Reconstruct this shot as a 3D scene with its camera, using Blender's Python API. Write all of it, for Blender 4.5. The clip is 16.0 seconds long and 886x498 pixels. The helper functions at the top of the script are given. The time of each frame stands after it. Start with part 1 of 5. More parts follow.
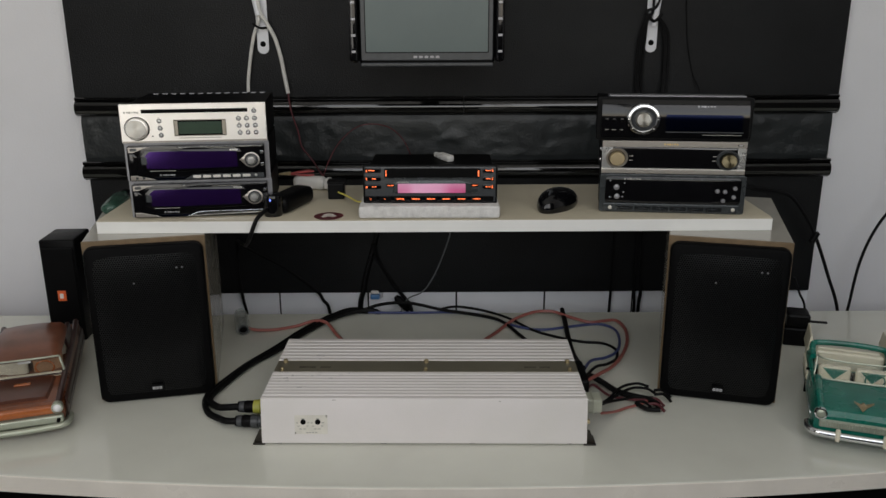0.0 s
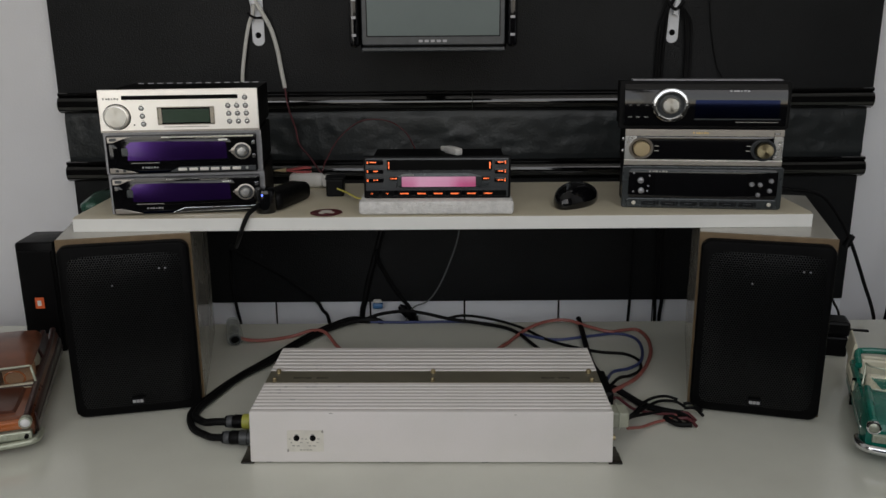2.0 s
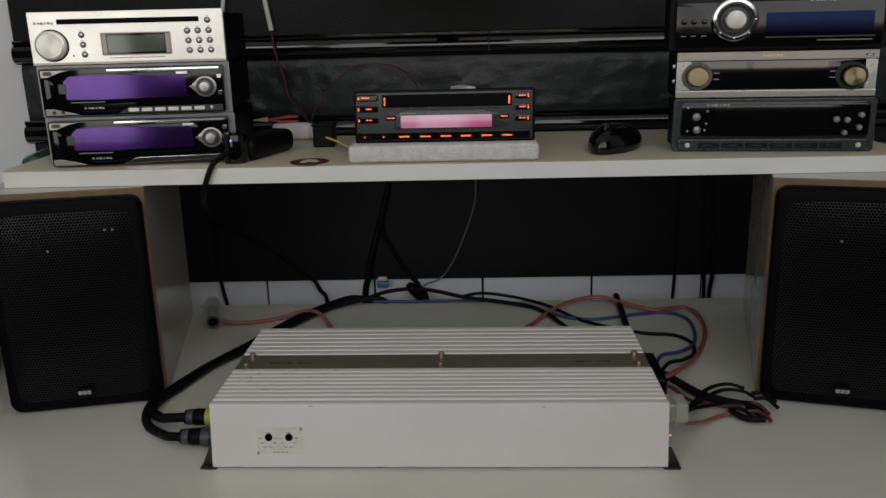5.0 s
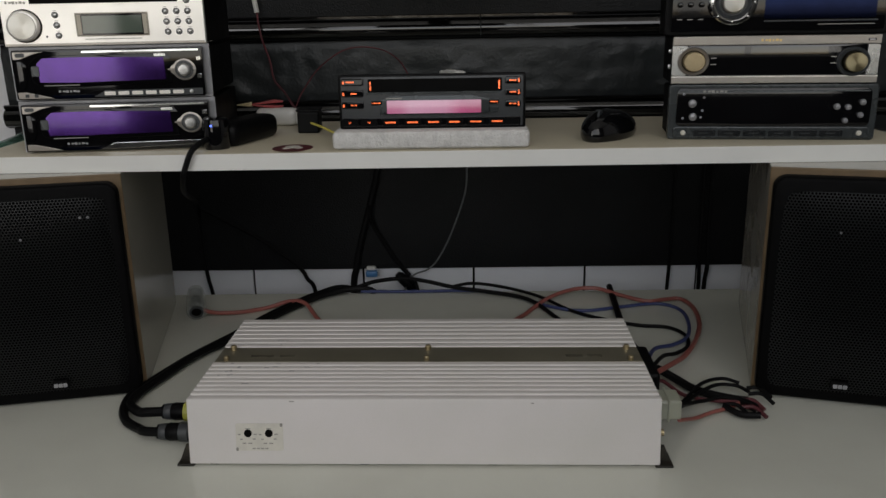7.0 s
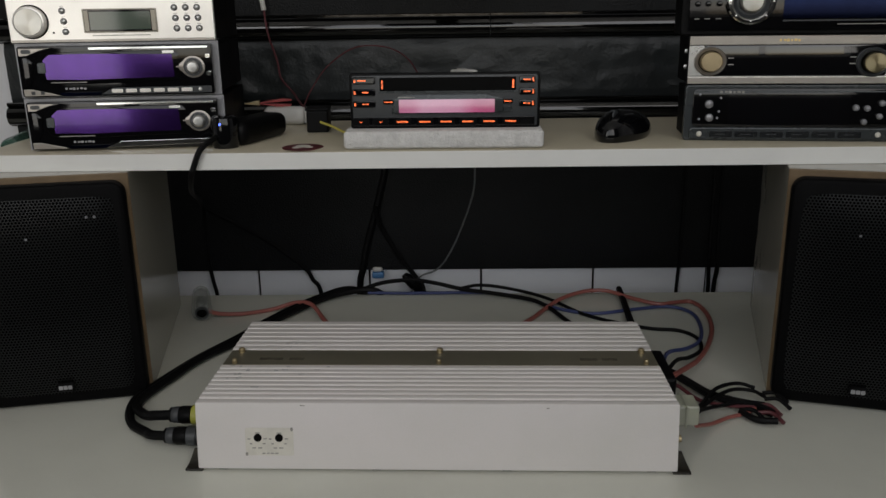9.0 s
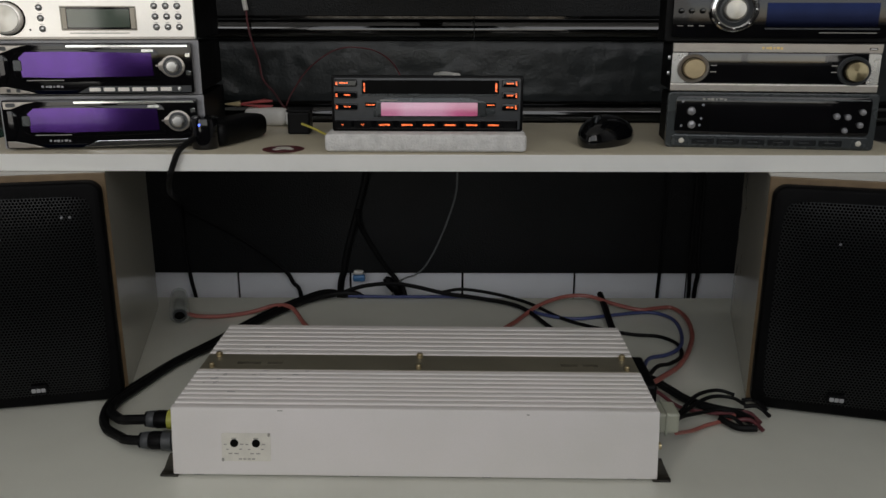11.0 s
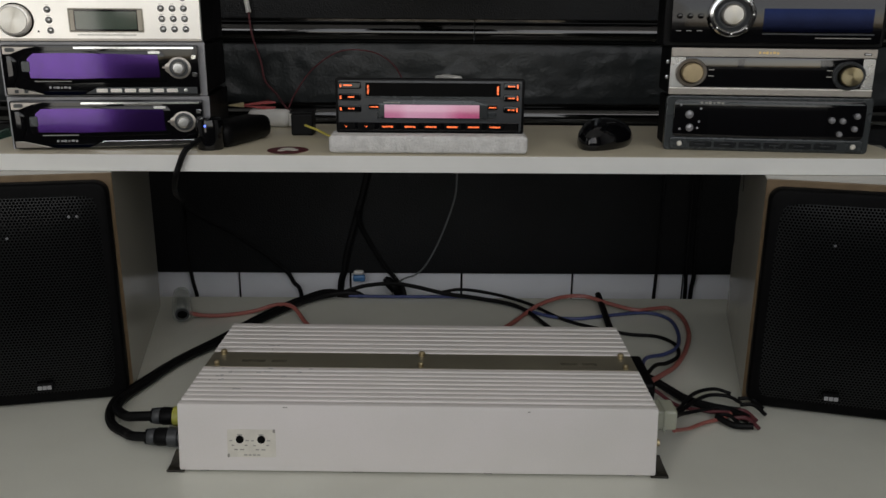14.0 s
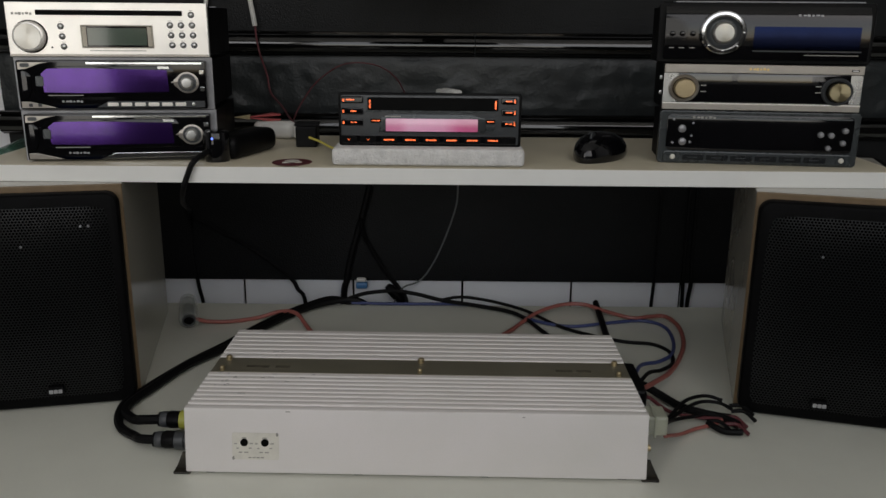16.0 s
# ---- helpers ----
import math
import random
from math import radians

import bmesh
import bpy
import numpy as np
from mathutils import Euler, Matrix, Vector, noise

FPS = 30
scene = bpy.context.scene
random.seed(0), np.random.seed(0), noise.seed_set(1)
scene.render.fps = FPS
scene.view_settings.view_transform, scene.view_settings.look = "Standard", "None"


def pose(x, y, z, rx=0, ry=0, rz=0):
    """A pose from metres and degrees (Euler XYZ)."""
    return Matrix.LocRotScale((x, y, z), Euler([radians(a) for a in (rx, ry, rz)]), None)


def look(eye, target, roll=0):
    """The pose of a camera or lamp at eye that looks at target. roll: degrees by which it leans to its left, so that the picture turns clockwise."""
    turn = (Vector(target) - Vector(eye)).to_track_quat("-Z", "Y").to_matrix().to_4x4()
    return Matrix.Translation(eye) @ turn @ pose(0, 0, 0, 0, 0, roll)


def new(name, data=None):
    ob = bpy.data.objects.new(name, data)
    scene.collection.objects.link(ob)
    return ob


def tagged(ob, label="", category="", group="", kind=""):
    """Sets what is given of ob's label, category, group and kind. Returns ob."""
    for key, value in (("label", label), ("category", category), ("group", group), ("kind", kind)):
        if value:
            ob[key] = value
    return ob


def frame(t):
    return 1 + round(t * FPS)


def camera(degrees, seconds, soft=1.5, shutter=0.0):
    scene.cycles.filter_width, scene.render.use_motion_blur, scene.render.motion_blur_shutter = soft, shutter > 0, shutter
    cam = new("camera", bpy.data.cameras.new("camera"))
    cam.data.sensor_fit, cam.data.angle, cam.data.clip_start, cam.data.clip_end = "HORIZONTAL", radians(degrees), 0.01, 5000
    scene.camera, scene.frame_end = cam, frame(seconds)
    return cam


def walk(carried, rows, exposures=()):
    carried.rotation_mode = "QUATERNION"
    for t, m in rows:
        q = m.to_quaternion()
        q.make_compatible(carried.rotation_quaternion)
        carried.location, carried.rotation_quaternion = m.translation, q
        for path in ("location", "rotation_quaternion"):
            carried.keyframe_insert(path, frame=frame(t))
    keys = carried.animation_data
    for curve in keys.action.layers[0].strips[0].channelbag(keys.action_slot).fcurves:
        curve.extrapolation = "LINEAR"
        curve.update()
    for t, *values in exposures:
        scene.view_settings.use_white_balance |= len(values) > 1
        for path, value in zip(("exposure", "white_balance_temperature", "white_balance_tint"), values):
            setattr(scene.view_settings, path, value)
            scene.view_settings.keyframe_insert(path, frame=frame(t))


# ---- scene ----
cam = camera(56.5, 16.0)
PATH = [
    (0, (0.019, 0.042, 1.276), (0.031, 1.956, 0.697), -0.2),
    (0.5, (0.021, 0.052, 1.265), (0.026, 1.966, 0.687), -0.4),
    (1, (0.019, 0.073, 1.247), (0.025, 1.991, 0.679), -0.6),
    (1.5, (0.018, 0.097, 1.232), (0.018, 2.019, 0.68), -0.5),
    (2, (0.015, 0.127, 1.221), (0.016, 2.056, 0.693), -0.4),
    (2.5, (0.026, 0.164, 1.203), (0.025, 2.1, 0.701), -0.5),
    (3, (0.044, 0.208, 1.176), (0.026, 2.146, 0.684), -0.7),
    (3.5, (0.017, 0.247, 1.158), (-0.033, 2.184, 0.661), -1.2),
    (4, (0.022, 0.272, 1.142), (-0.044, 2.204, 0.63), -1.6),
    (6.5, (0.034, 0.317, 1.127), (-0.007, 2.237, 0.57), -1.0),
    (7, (0.037, 0.325, 1.126), (-0.011, 2.243, 0.561), -1.1),
    (7.5, (0.033, 0.336, 1.123), (-0.021, 2.253, 0.558), -1.2),
    (8, (0.029, 0.334, 1.124), (-0.024, 2.252, 0.559), -1.1),
    (10.5, (0.019, 0.343, 1.123), (0.003, 2.262, 0.562), -0.1),
    (11, (0.024, 0.343, 1.124), (0.024, 2.264, 0.565), 0.1),
    (11.5, (0.022, 0.336, 1.124), (0.031, 2.258, 0.569), 0.3),
    (12, (0.02, 0.333, 1.125), (0.029, 2.254, 0.569), 0.3),
    (12.5, (0.017, 0.333, 1.125), (0.027, 2.254, 0.57), 0.4),
    (13, (0.016, 0.334, 1.124), (0.027, 2.255, 0.57), 0.4),
    (13.5, (0.017, 0.333, 1.125), (0.029, 2.254, 0.569), 0.4),
    (14, (0.017, 0.331, 1.126), (0.03, 2.252, 0.571), 0.4),
    (14.5, (0.014, 0.332, 1.126), (0.024, 2.254, 0.572), 0.3),
    (15, (0.013, 0.331, 1.128), (0.024, 2.254, 0.578), 0.5),
    (15.5, (0.016, 0.322, 1.134), (0.019, 2.246, 0.588), 0.5),
    (16, (0.023, 0.309, 1.137), (0.023, 2.233, 0.594), 0.5),
]
EXPOSURES = [(0, -0.06), (0.5, -0.08), (1, -0.21), (2, -0.31), (3.5, -0.34), (4, -0.43), (7, -0.48), (12, -0.44), (16, -0.41)]
walk(cam, [(t, look(eye, target, roll)) for t, eye, target, roll in PATH], EXPOSURES)

# ---- light ----
world = bpy.data.worlds.new("world")
scene.world = world
world.use_nodes = True
wn = world.node_tree
sky = wn.nodes.new("ShaderNodeTexSky")
sky.sky_type, sky.sun_disc = "NISHITA", False
sky.sun_elevation, sky.sun_rotation = radians(40), radians(150)
wn.nodes["Background"].inputs["Strength"].default_value = 0.10
wn.links.new(sky.outputs[0], wn.nodes["Background"].inputs["Color"])


def area(name, place, target, sx, sy, watts, colour):
    d = bpy.data.lights.new(name, "AREA")
    d.shape, d.size, d.size_y, d.energy, d.color = "RECTANGLE", sx, sy, watts, colour
    ob = new(name, d)
    ob.matrix_world = look(place, target)
    return ob


# daylight by two unseen windows behind the camera; the narrow side one is added as fill
area("window_daylight", (0.29, -0.385, 1.875), (0.29, 1.0, 2.20), 1.54, 1.57, 13.2, (1.0, 0.962, 0.905))
area("added_side_daylight", (-0.80, -0.385, 1.54), (-0.80, 1.0, 1.54), 0.50, 1.40, 6.2, (1.0, 0.962, 0.905))

# ---- materials ----
def mat(name, base, rough=0.5, metal=0.0, vary=0.08, scale=40.0, bump=0.0, bscale=None, coat=0.0, rvary=0.08,
        emit=None, power=0.0, fine=900.0, spec=0.5, trans=0.0, alpha=1.0, tint=None):
    m = bpy.data.materials.new(name)
    m.use_nodes = True
    nt = m.node_tree
    b = nt.nodes["Principled BSDF"]
    b.inputs["Metallic"].default_value = metal
    b.inputs["Coat Weight"].default_value = coat
    b.inputs["Coat Roughness"].default_value = 0.06
    b.inputs["Specular IOR Level"].default_value = spec
    b.inputs["Transmission Weight"].default_value = trans
    b.inputs["Alpha"].default_value = alpha
    tc = nt.nodes.new("ShaderNodeTexCoord")
    n1 = nt.nodes.new("ShaderNodeTexNoise")
    n1.inputs["Scale"].default_value, n1.inputs["Detail"].default_value = scale, 6
    n2 = nt.nodes.new("ShaderNodeTexNoise")
    n2.inputs["Scale"].default_value, n2.inputs["Detail"].default_value = fine, 3
    for n in (n1, n2):
        nt.links.new(tc.outputs["Object"], n.inputs["Vector"])
    mixn = nt.nodes.new("ShaderNodeMath")
    mixn.operation = "MULTIPLY_ADD"
    nt.links.new(n2.outputs["Fac"], mixn.inputs[0])
    mixn.inputs[1].default_value = 0.4
    nt.links.new(n1.outputs["Fac"], mixn.inputs[2])
    ramp = nt.nodes.new("ShaderNodeMapRange")
    ramp.inputs["From Min"].default_value, ramp.inputs["From Max"].default_value = 0.45, 0.95
    nt.links.new(mixn.outputs[0], ramp.inputs["Value"])
    mix = nt.nodes.new("ShaderNodeMix")
    mix.data_type = "RGBA"
    other = tint or tuple(c * (1 - vary) for c in base)
    mix.inputs[6].default_value = (*[min(1, c * (1 + vary * 0.5)) for c in base], 1)
    mix.inputs[7].default_value = (*other, 1)
    nt.links.new(ramp.outputs[0], mix.inputs[0])
    nt.links.new(mix.outputs[2], b.inputs["Base Color"])
    rr = nt.nodes.new("ShaderNodeMapRange")
    rr.inputs["To Min"].default_value, rr.inputs["To Max"].default_value = max(0.02, rough - rvary), rough + rvary
    nt.links.new(n1.outputs["Fac"], rr.inputs["Value"])
    nt.links.new(rr.outputs[0], b.inputs["Roughness"])
    if bump:
        bp = nt.nodes.new("ShaderNodeBump")
        bp.inputs["Strength"].default_value, bp.inputs["Distance"].default_value = bump, 0.002
        src = n2
        if bscale:
            src = nt.nodes.new("ShaderNodeTexNoise")
            src.inputs["Scale"].default_value, src.inputs["Detail"].default_value = bscale, 5
            nt.links.new(tc.outputs["Object"], src.inputs["Vector"])
        nt.links.new(src.outputs["Fac"], bp.inputs["Height"])
        nt.links.new(bp.outputs[0], b.inputs["Normal"])
    if emit:
        b.inputs["Emission Color"].default_value = (*emit, 1)
        b.inputs["Emission Strength"].default_value = power
    return m


def hex_grille(name, pitch):
    """Perforated metal: round holes in a hexagonal pattern on the x-z face."""
    m = mat(name, (0.02, 0.02, 0.02), 0.33, 0.1, spec=0.3, vary=0.3, scale=25, rvary=0.1)
    nt = m.node_tree
    b = nt.nodes["Principled BSDF"]
    tc = nt.nodes.new("ShaderNodeTexCoord")
    sep = nt.nodes.new("ShaderNodeSeparateXYZ")
    nt.links.new(tc.outputs["Object"], sep.inputs[0])
    com = nt.nodes.new("ShaderNodeCombineXYZ")
    nt.links.new(sep.outputs[0], com.inputs[0])
    nt.links.new(sep.outputs[2], com.inputs[1])
    lens = []
    r3 = math.sqrt(3)
    for off in ((0, 0), (pitch / 2, pitch * r3 / 2)):
        add = nt.nodes.new("ShaderNodeVectorMath")
        add.operation = "ADD"
        nt.links.new(com.outputs[0], add.inputs[0])
        add.inputs[1].default_value = (*off, 0)
        w = nt.nodes.new("ShaderNodeVectorMath")
        w.operation = "WRAP"
        nt.links.new(add.outputs[0], w.inputs[0])
        w.inputs[1].default_value = (pitch / 2, pitch * r3 / 2, 1)
        w.inputs[2].default_value = (-pitch / 2, -pitch * r3 / 2, -1)
        ln = nt.nodes.new("ShaderNodeVectorMath")
        ln.operation = "LENGTH"
        nt.links.new(w.outputs[0], ln.inputs[0])
        lens.append(ln)
    mn = nt.nodes.new("ShaderNodeMath")
    mn.operation = "MINIMUM"
    nt.links.new(lens[0].outputs["Value"], mn.inputs[0])
    nt.links.new(lens[1].outputs["Value"], mn.inputs[1])
    mr = nt.nodes.new("ShaderNodeMapRange")
    mr.inputs["From Min"].default_value, mr.inputs["From Max"].default_value = pitch * 0.30, pitch * 0.42
    nt.links.new(mn.outputs[0], mr.inputs["Value"])
    mix = nt.nodes.new("ShaderNodeMix")
    mix.data_type = "RGBA"
    mix.inputs[6].default_value = (0.0015, 0.0015, 0.0016, 1)
    mix.inputs[7].default_value = (0.0035, 0.0039, 0.0043, 1)
    nt.links.new(mr.outputs[0], mix.inputs[0])
    nt.links.new(mix.outputs[2], b.inputs["Base Color"])
    sp = nt.nodes.new("ShaderNodeMath")
    sp.operation = "MULTIPLY"
    sp.inputs[1].default_value = 0.36
    nt.links.new(mr.outputs[0], sp.inputs[0])
    nt.links.new(sp.outputs[0], b.inputs["Specular IOR Level"])
    bp = nt.nodes.new("ShaderNodeBump")
    bp.inputs["Strength"].default_value, bp.inputs["Distance"].default_value = 0.6, 0.001
    nt.links.new(mr.outputs[0], bp.inputs["Height"])
    nt.links.new(bp.outputs[0], b.inputs["Normal"])
    return m


def brushed(name, base, rough):
    """Turned metal: the highlight fans out round the y axis."""
    m = mat(name, base, rough, 1.0, vary=0.1, scale=80, rvary=0.04)
    nt = m.node_tree
    tg = nt.nodes.new("ShaderNodeTangent")
    tg.direction_type, tg.axis = "RADIAL", "Y"
    b = nt.nodes["Principled BSDF"]
    b.inputs["Anisotropic"].default_value = 0.85
    nt.links.new(tg.outputs[0], b.inputs["Tangent"])
    return m


knob_steel = brushed("turned_silver", (0.46, 0.45, 0.42), 0.30)
knob_gold = brushed("turned_gold", (0.34, 0.29, 0.18), 0.34)
wall_paint = mat("wall_paint", (0.78, 0.78, 0.80), 0.75, vary=0.05, scale=6, bump=0.15, bscale=300)
ceiling_paint = mat("ceiling_paint", (0.8, 0.8, 0.79), 0.8, vary=0.04, scale=5)
# wall behind the camera and floor are unseen, darkened to deepen blacks and reflections
south_paint = mat("dark_wall_paint", (0.10, 0.095, 0.09), 0.7, vary=0.12, scale=6, bump=0.15, bscale=300)
floor_tile = mat("floor_tile", (0.16, 0.145, 0.13), 0.3, vary=0.15, scale=8)
laminate = mat("white_laminate", (0.675, 0.685, 0.610), 0.13, vary=0.06, scale=9, rvary=0.09, coat=0.15, tint=(0.615, 0.62, 0.55))
shelf_top_mat = mat("cream_laminate", (0.54, 0.49, 0.37), 0.34, vary=0.06, scale=14)
edge_cream = mat("cream_edge_band", (0.78, 0.74, 0.66), 0.3, vary=0.08, scale=20)
edge_white = mat("white_edge_band", (0.80, 0.80, 0.77), 0.4, vary=0.05, scale=20)
black_paint = mat("black_matt_paint", (0.0056, 0.0061, 0.0067), 0.46, vary=0.45, scale=10, bump=0.5, bscale=420, spec=0.22)
black_gloss = mat("black_gloss_paint", (0.0035, 0.0035, 0.0035), 0.08, vary=0.3, scale=16, bump=0.08, bscale=60, rvary=0.05, coat=0.7)
black_band = mat("black_vinyl_band", (0.0100, 0.0132, 0.0142), 0.42, vary=0.4, scale=24, bump=0.3, bscale=230)
board_white = mat("white_board", (0.91, 0.93, 0.97), 0.35, vary=0.05, scale=12)
veneer = mat("brown_veneer_edge", (0.17, 0.115, 0.06), 0.5, vary=0.25, scale=60)
cab_white = mat("white_cabinet_laminate", (0.43, 0.415, 0.365), 0.16, vary=0.07, scale=18)
plastic = mat("black_plastic", (0.0030, 0.0030, 0.0034), 0.40, vary=0.3, scale=60, bump=0.08, spec=0.11)
plastic_gloss = mat("gloss_black_plastic", (0.0035, 0.0035, 0.0042), 0.06, vary=0.2, scale=40, rvary=0.03, spec=0.42, coat=0.12)
dark_grey = mat("dark_grey_plastic", (0.042, 0.046, 0.050), 0.38, vary=0.2, scale=80, bump=0.06)
mid_grey = mat("grey_metal_sleeve", (0.30, 0.30, 0.315), 0.40, 0.5, vary=0.15, scale=50)
chassis = mat("black_steel_chassis", (0.002, 0.002, 0.0022), 0.5, vary=0.3, scale=40, spec=0.06)
champagne = mat("champagne_aluminium", (0.95, 0.92, 0.87), 0.34, 0.62, vary=0.05, scale=30, bump=0.05)
silver = mat("silver_metal", (0.62, 0.62, 0.61), 0.28, 0.9, vary=0.08, scale=60)
taupe_metal = mat("taupe_aluminium", (0.40, 0.37, 0.335), 0.36, 0.75, vary=0.1, scale=60)
chrome = mat("chrome", (0.75, 0.76, 0.77), 0.12, 1.0, vary=0.06, scale=60, rvary=0.05)
gold_metal = mat("gold_anodised", (0.44, 0.35, 0.21), 0.40, 0.6, vary=0.12, scale=120)
worn_bronze = mat("worn_bronze_print", (0.165, 0.150, 0.112), 0.45, 0.45, vary=0.6, scale=160)
worn_steel = mat("worn_black_steel", (0.006, 0.006, 0.005), 0.45, 0.3, vary=0.5, scale=120, tint=(0.045, 0.038, 0.026))
grille_black = mat("matt_black_frame", (0.0022, 0.0022, 0.0024), 0.5, vary=0.3, scale=60, bump=0.1, spec=0.07)
slate_key = mat("dark_slate_key", (0.014, 0.016, 0.018), 0.25, 0.2, vary=0.3, scale=60)
brass = mat("brass_screw", (0.52, 0.43, 0.26), 0.32, 0.9, vary=0.2, scale=300)
olive_plate = mat("olive_bronze_plate", (0.27, 0.25, 0.19), 0.38, 0.6, vary=0.15, scale=14)
amp_white = mat("white_enamel", (0.725, 0.690, 0.680), 0.42, vary=0.06, scale=11, bump=0.06, tint=(0.68, 0.66, 0.63))
label_cream = mat("cream_label", (0.68, 0.655, 0.585), 0.5, vary=0.1, scale=90)
ink = mat("grey_ink", (0.33, 0.32, 0.29), 0.6, vary=0.2, scale=200)
black_hole = mat("black_recess", (0.0015, 0.0015, 0.0015), 0.6, vary=0.2, spec=0.08)
foam = mat("white_foam", (0.70, 0.69, 0.67), 0.9, vary=0.18, scale=120, bump=0.8, bscale=420, fine=500)
grille = hex_grille("perforated_grille", 0.0031)
badge_grey = mat("badge_grey", (0.36, 0.36, 0.37), 0.4, 0.3, vary=0.15)
badge_white = mat("badge_white", (0.75, 0.75, 0.75), 0.4, vary=0.1)
badge_red = mat("badge_orange_red", (0.75, 0.13, 0.03), 0.45, vary=0.1)
lcd_green = mat("lcd_green_grey", (0.050, 0.078, 0.056), 0.12, vary=0.1, scale=60, rvary=0.03, coat=1.0)
lcd_bezel = mat("lcd_taupe_bezel", (0.36, 0.33, 0.27), 0.35, 0.3, vary=0.08)
# unlit display: violet metal tints the window's reflection, a faint glow is added
lcd_purple = mat("violet_display", (0.058, 0.020, 0.160), 0.12, 0.85, vary=0.3, scale=30, rvary=0.03, coat=0.35, emit=(0.12, 0.03, 0.30), power=0.006)
lines = lcd_purple.node_tree.nodes.new("ShaderNodeTexWave")
lines.bands_direction = "Z"
lines.inputs["Scale"].default_value = 330
lines_bump = lcd_purple.node_tree.nodes.new("ShaderNodeBump")
lines_bump.inputs["Strength"].default_value, lines_bump.inputs["Distance"].default_value = 0.06, 0.0002
lines_tc = lcd_purple.node_tree.nodes.new("ShaderNodeTexCoord")
lcd_purple.node_tree.links.new(lines_tc.outputs["Object"], lines.inputs["Vector"])
lcd_purple.node_tree.links.new(lines.outputs["Fac"], lines_bump.inputs["Height"])
lcd_purple.node_tree.links.new(lines_bump.outputs[0], lcd_purple.node_tree.nodes["Principled BSDF"].inputs["Normal"])
lcd_blue = mat("dark_blue_display", (0.0035, 0.007, 0.030), 0.12, 0.9, vary=0.3, scale=40, rvary=0.03)
screen_grey = mat("unlit_grey_screen", (0.075, 0.105, 0.105), 0.30, vary=0.12, scale=9)
pink_lit = mat("pink_lit_display", (0.40, 0.12, 0.22), 0.07, emit=(0.80, 0.26, 0.46), power=0.44, vary=0.3, scale=25, rvary=0.02, coat=1.0)
# pale window reflection painted into the backlight: palest mid-length and towards the top, deepest at the far end
pt = pink_lit.node_tree
pink_tc, pink_xyz = pt.nodes.new("ShaderNodeTexCoord"), pt.nodes.new("ShaderNodeSeparateXYZ")
pink_x, pink_z = pt.nodes.new("ShaderNodeMapRange"), pt.nodes.new("ShaderNodeMapRange")
pink_ramp, pink_mix = pt.nodes.new("ShaderNodeValToRGB"), pt.nodes.new("ShaderNodeMix")
for key, val in (("From Min", -0.045), ("From Max", 0.049)):
    pink_x.inputs[key].default_value = val
for key, val in (("From Min", 0.0185), ("From Max", 0.0275), ("To Min", 0.0), ("To Max", 0.45)):
    pink_z.inputs[key].default_value = val
ramp = pink_ramp.color_ramp
ramp.elements[0].color, ramp.elements[1].color = (0.62, 0.20, 0.36, 1), (0.55, 0.07, 0.19, 1)
for at, col in ((0.16, (0.74, 0.30, 0.48, 1)), (0.26, (0.95, 0.60, 0.80, 1)), (0.62, (0.95, 0.50, 0.72, 1)), (0.78, (0.70, 0.11, 0.30, 1))):
    ramp.elements.new(at).color = col
pink_mix.data_type = "RGBA"
pink_mix.inputs[7].default_value = (0.86, 0.66, 0.82, 1)
pt.links.new(pink_tc.outputs["Object"], pink_xyz.inputs[0])
pt.links.new(pink_xyz.outputs[0], pink_x.inputs["Value"])
pt.links.new(pink_xyz.outputs[2], pink_z.inputs["Value"])
pt.links.new(pink_x.outputs[0], pink_ramp.inputs[0])
pt.links.new(pink_ramp.outputs[0], pink_mix.inputs[6])
pt.links.new(pink_z.outputs[0], pink_mix.inputs[0])
pt.links.new(pink_mix.outputs[2], pt.nodes["Principled BSDF"].inputs["Emission Color"])
orange_lit = mat("orange_lit_mark", (0.4, 0.1, 0.03), 0.4, emit=(1.0, 0.16, 0.045), power=1.1, vary=0.2)
glyphs = orange_lit.node_tree.nodes.new("ShaderNodeTexNoise")
glyphs.inputs["Scale"].default_value, glyphs.inputs["Detail"].default_value = 900, 1
glyph_power = orange_lit.node_tree.nodes.new("ShaderNodeMapRange")
for key, val in (("From Min", 0.36), ("From Max", 0.62), ("To Min", 0.15), ("To Max", 2.6)):
    glyph_power.inputs[key].default_value = val
glyph_tc = orange_lit.node_tree.nodes.new("ShaderNodeTexCoord")
orange_lit.node_tree.links.new(glyph_tc.outputs["Object"], glyphs.inputs["Vector"])
orange_lit.node_tree.links.new(glyphs.outputs["Fac"], glyph_power.inputs["Value"])
orange_lit.node_tree.links.new(glyph_power.outputs[0], orange_lit.node_tree.nodes["Principled BSDF"].inputs["Emission Strength"])
blue_led = mat("blue_led", (0.05, 0.08, 0.6), 0.3, emit=(0.08, 0.15, 1.0), power=4.0, vary=0.1)
wire_red = mat("red_wire", (0.30, 0.095, 0.078), 0.42, vary=0.15, scale=80)
wire_dark_red = mat("dark_red_wire", (0.10, 0.02, 0.025), 0.45, vary=0.2, scale=80)
wire_blue = mat("blue_wire", (0.045, 0.060, 0.165), 0.42, vary=0.15, scale=80)
wire_black = mat("black_cable", (0.0036, 0.0036, 0.0040), 0.55, vary=0.3, scale=80, spec=0.15)
wire_white = mat("white_cord", (0.62, 0.61, 0.57), 0.55, vary=0.12, scale=80)
wire_yellow = mat("yellow_wire", (0.55, 0.48, 0.10), 0.45, vary=0.1, scale=80)
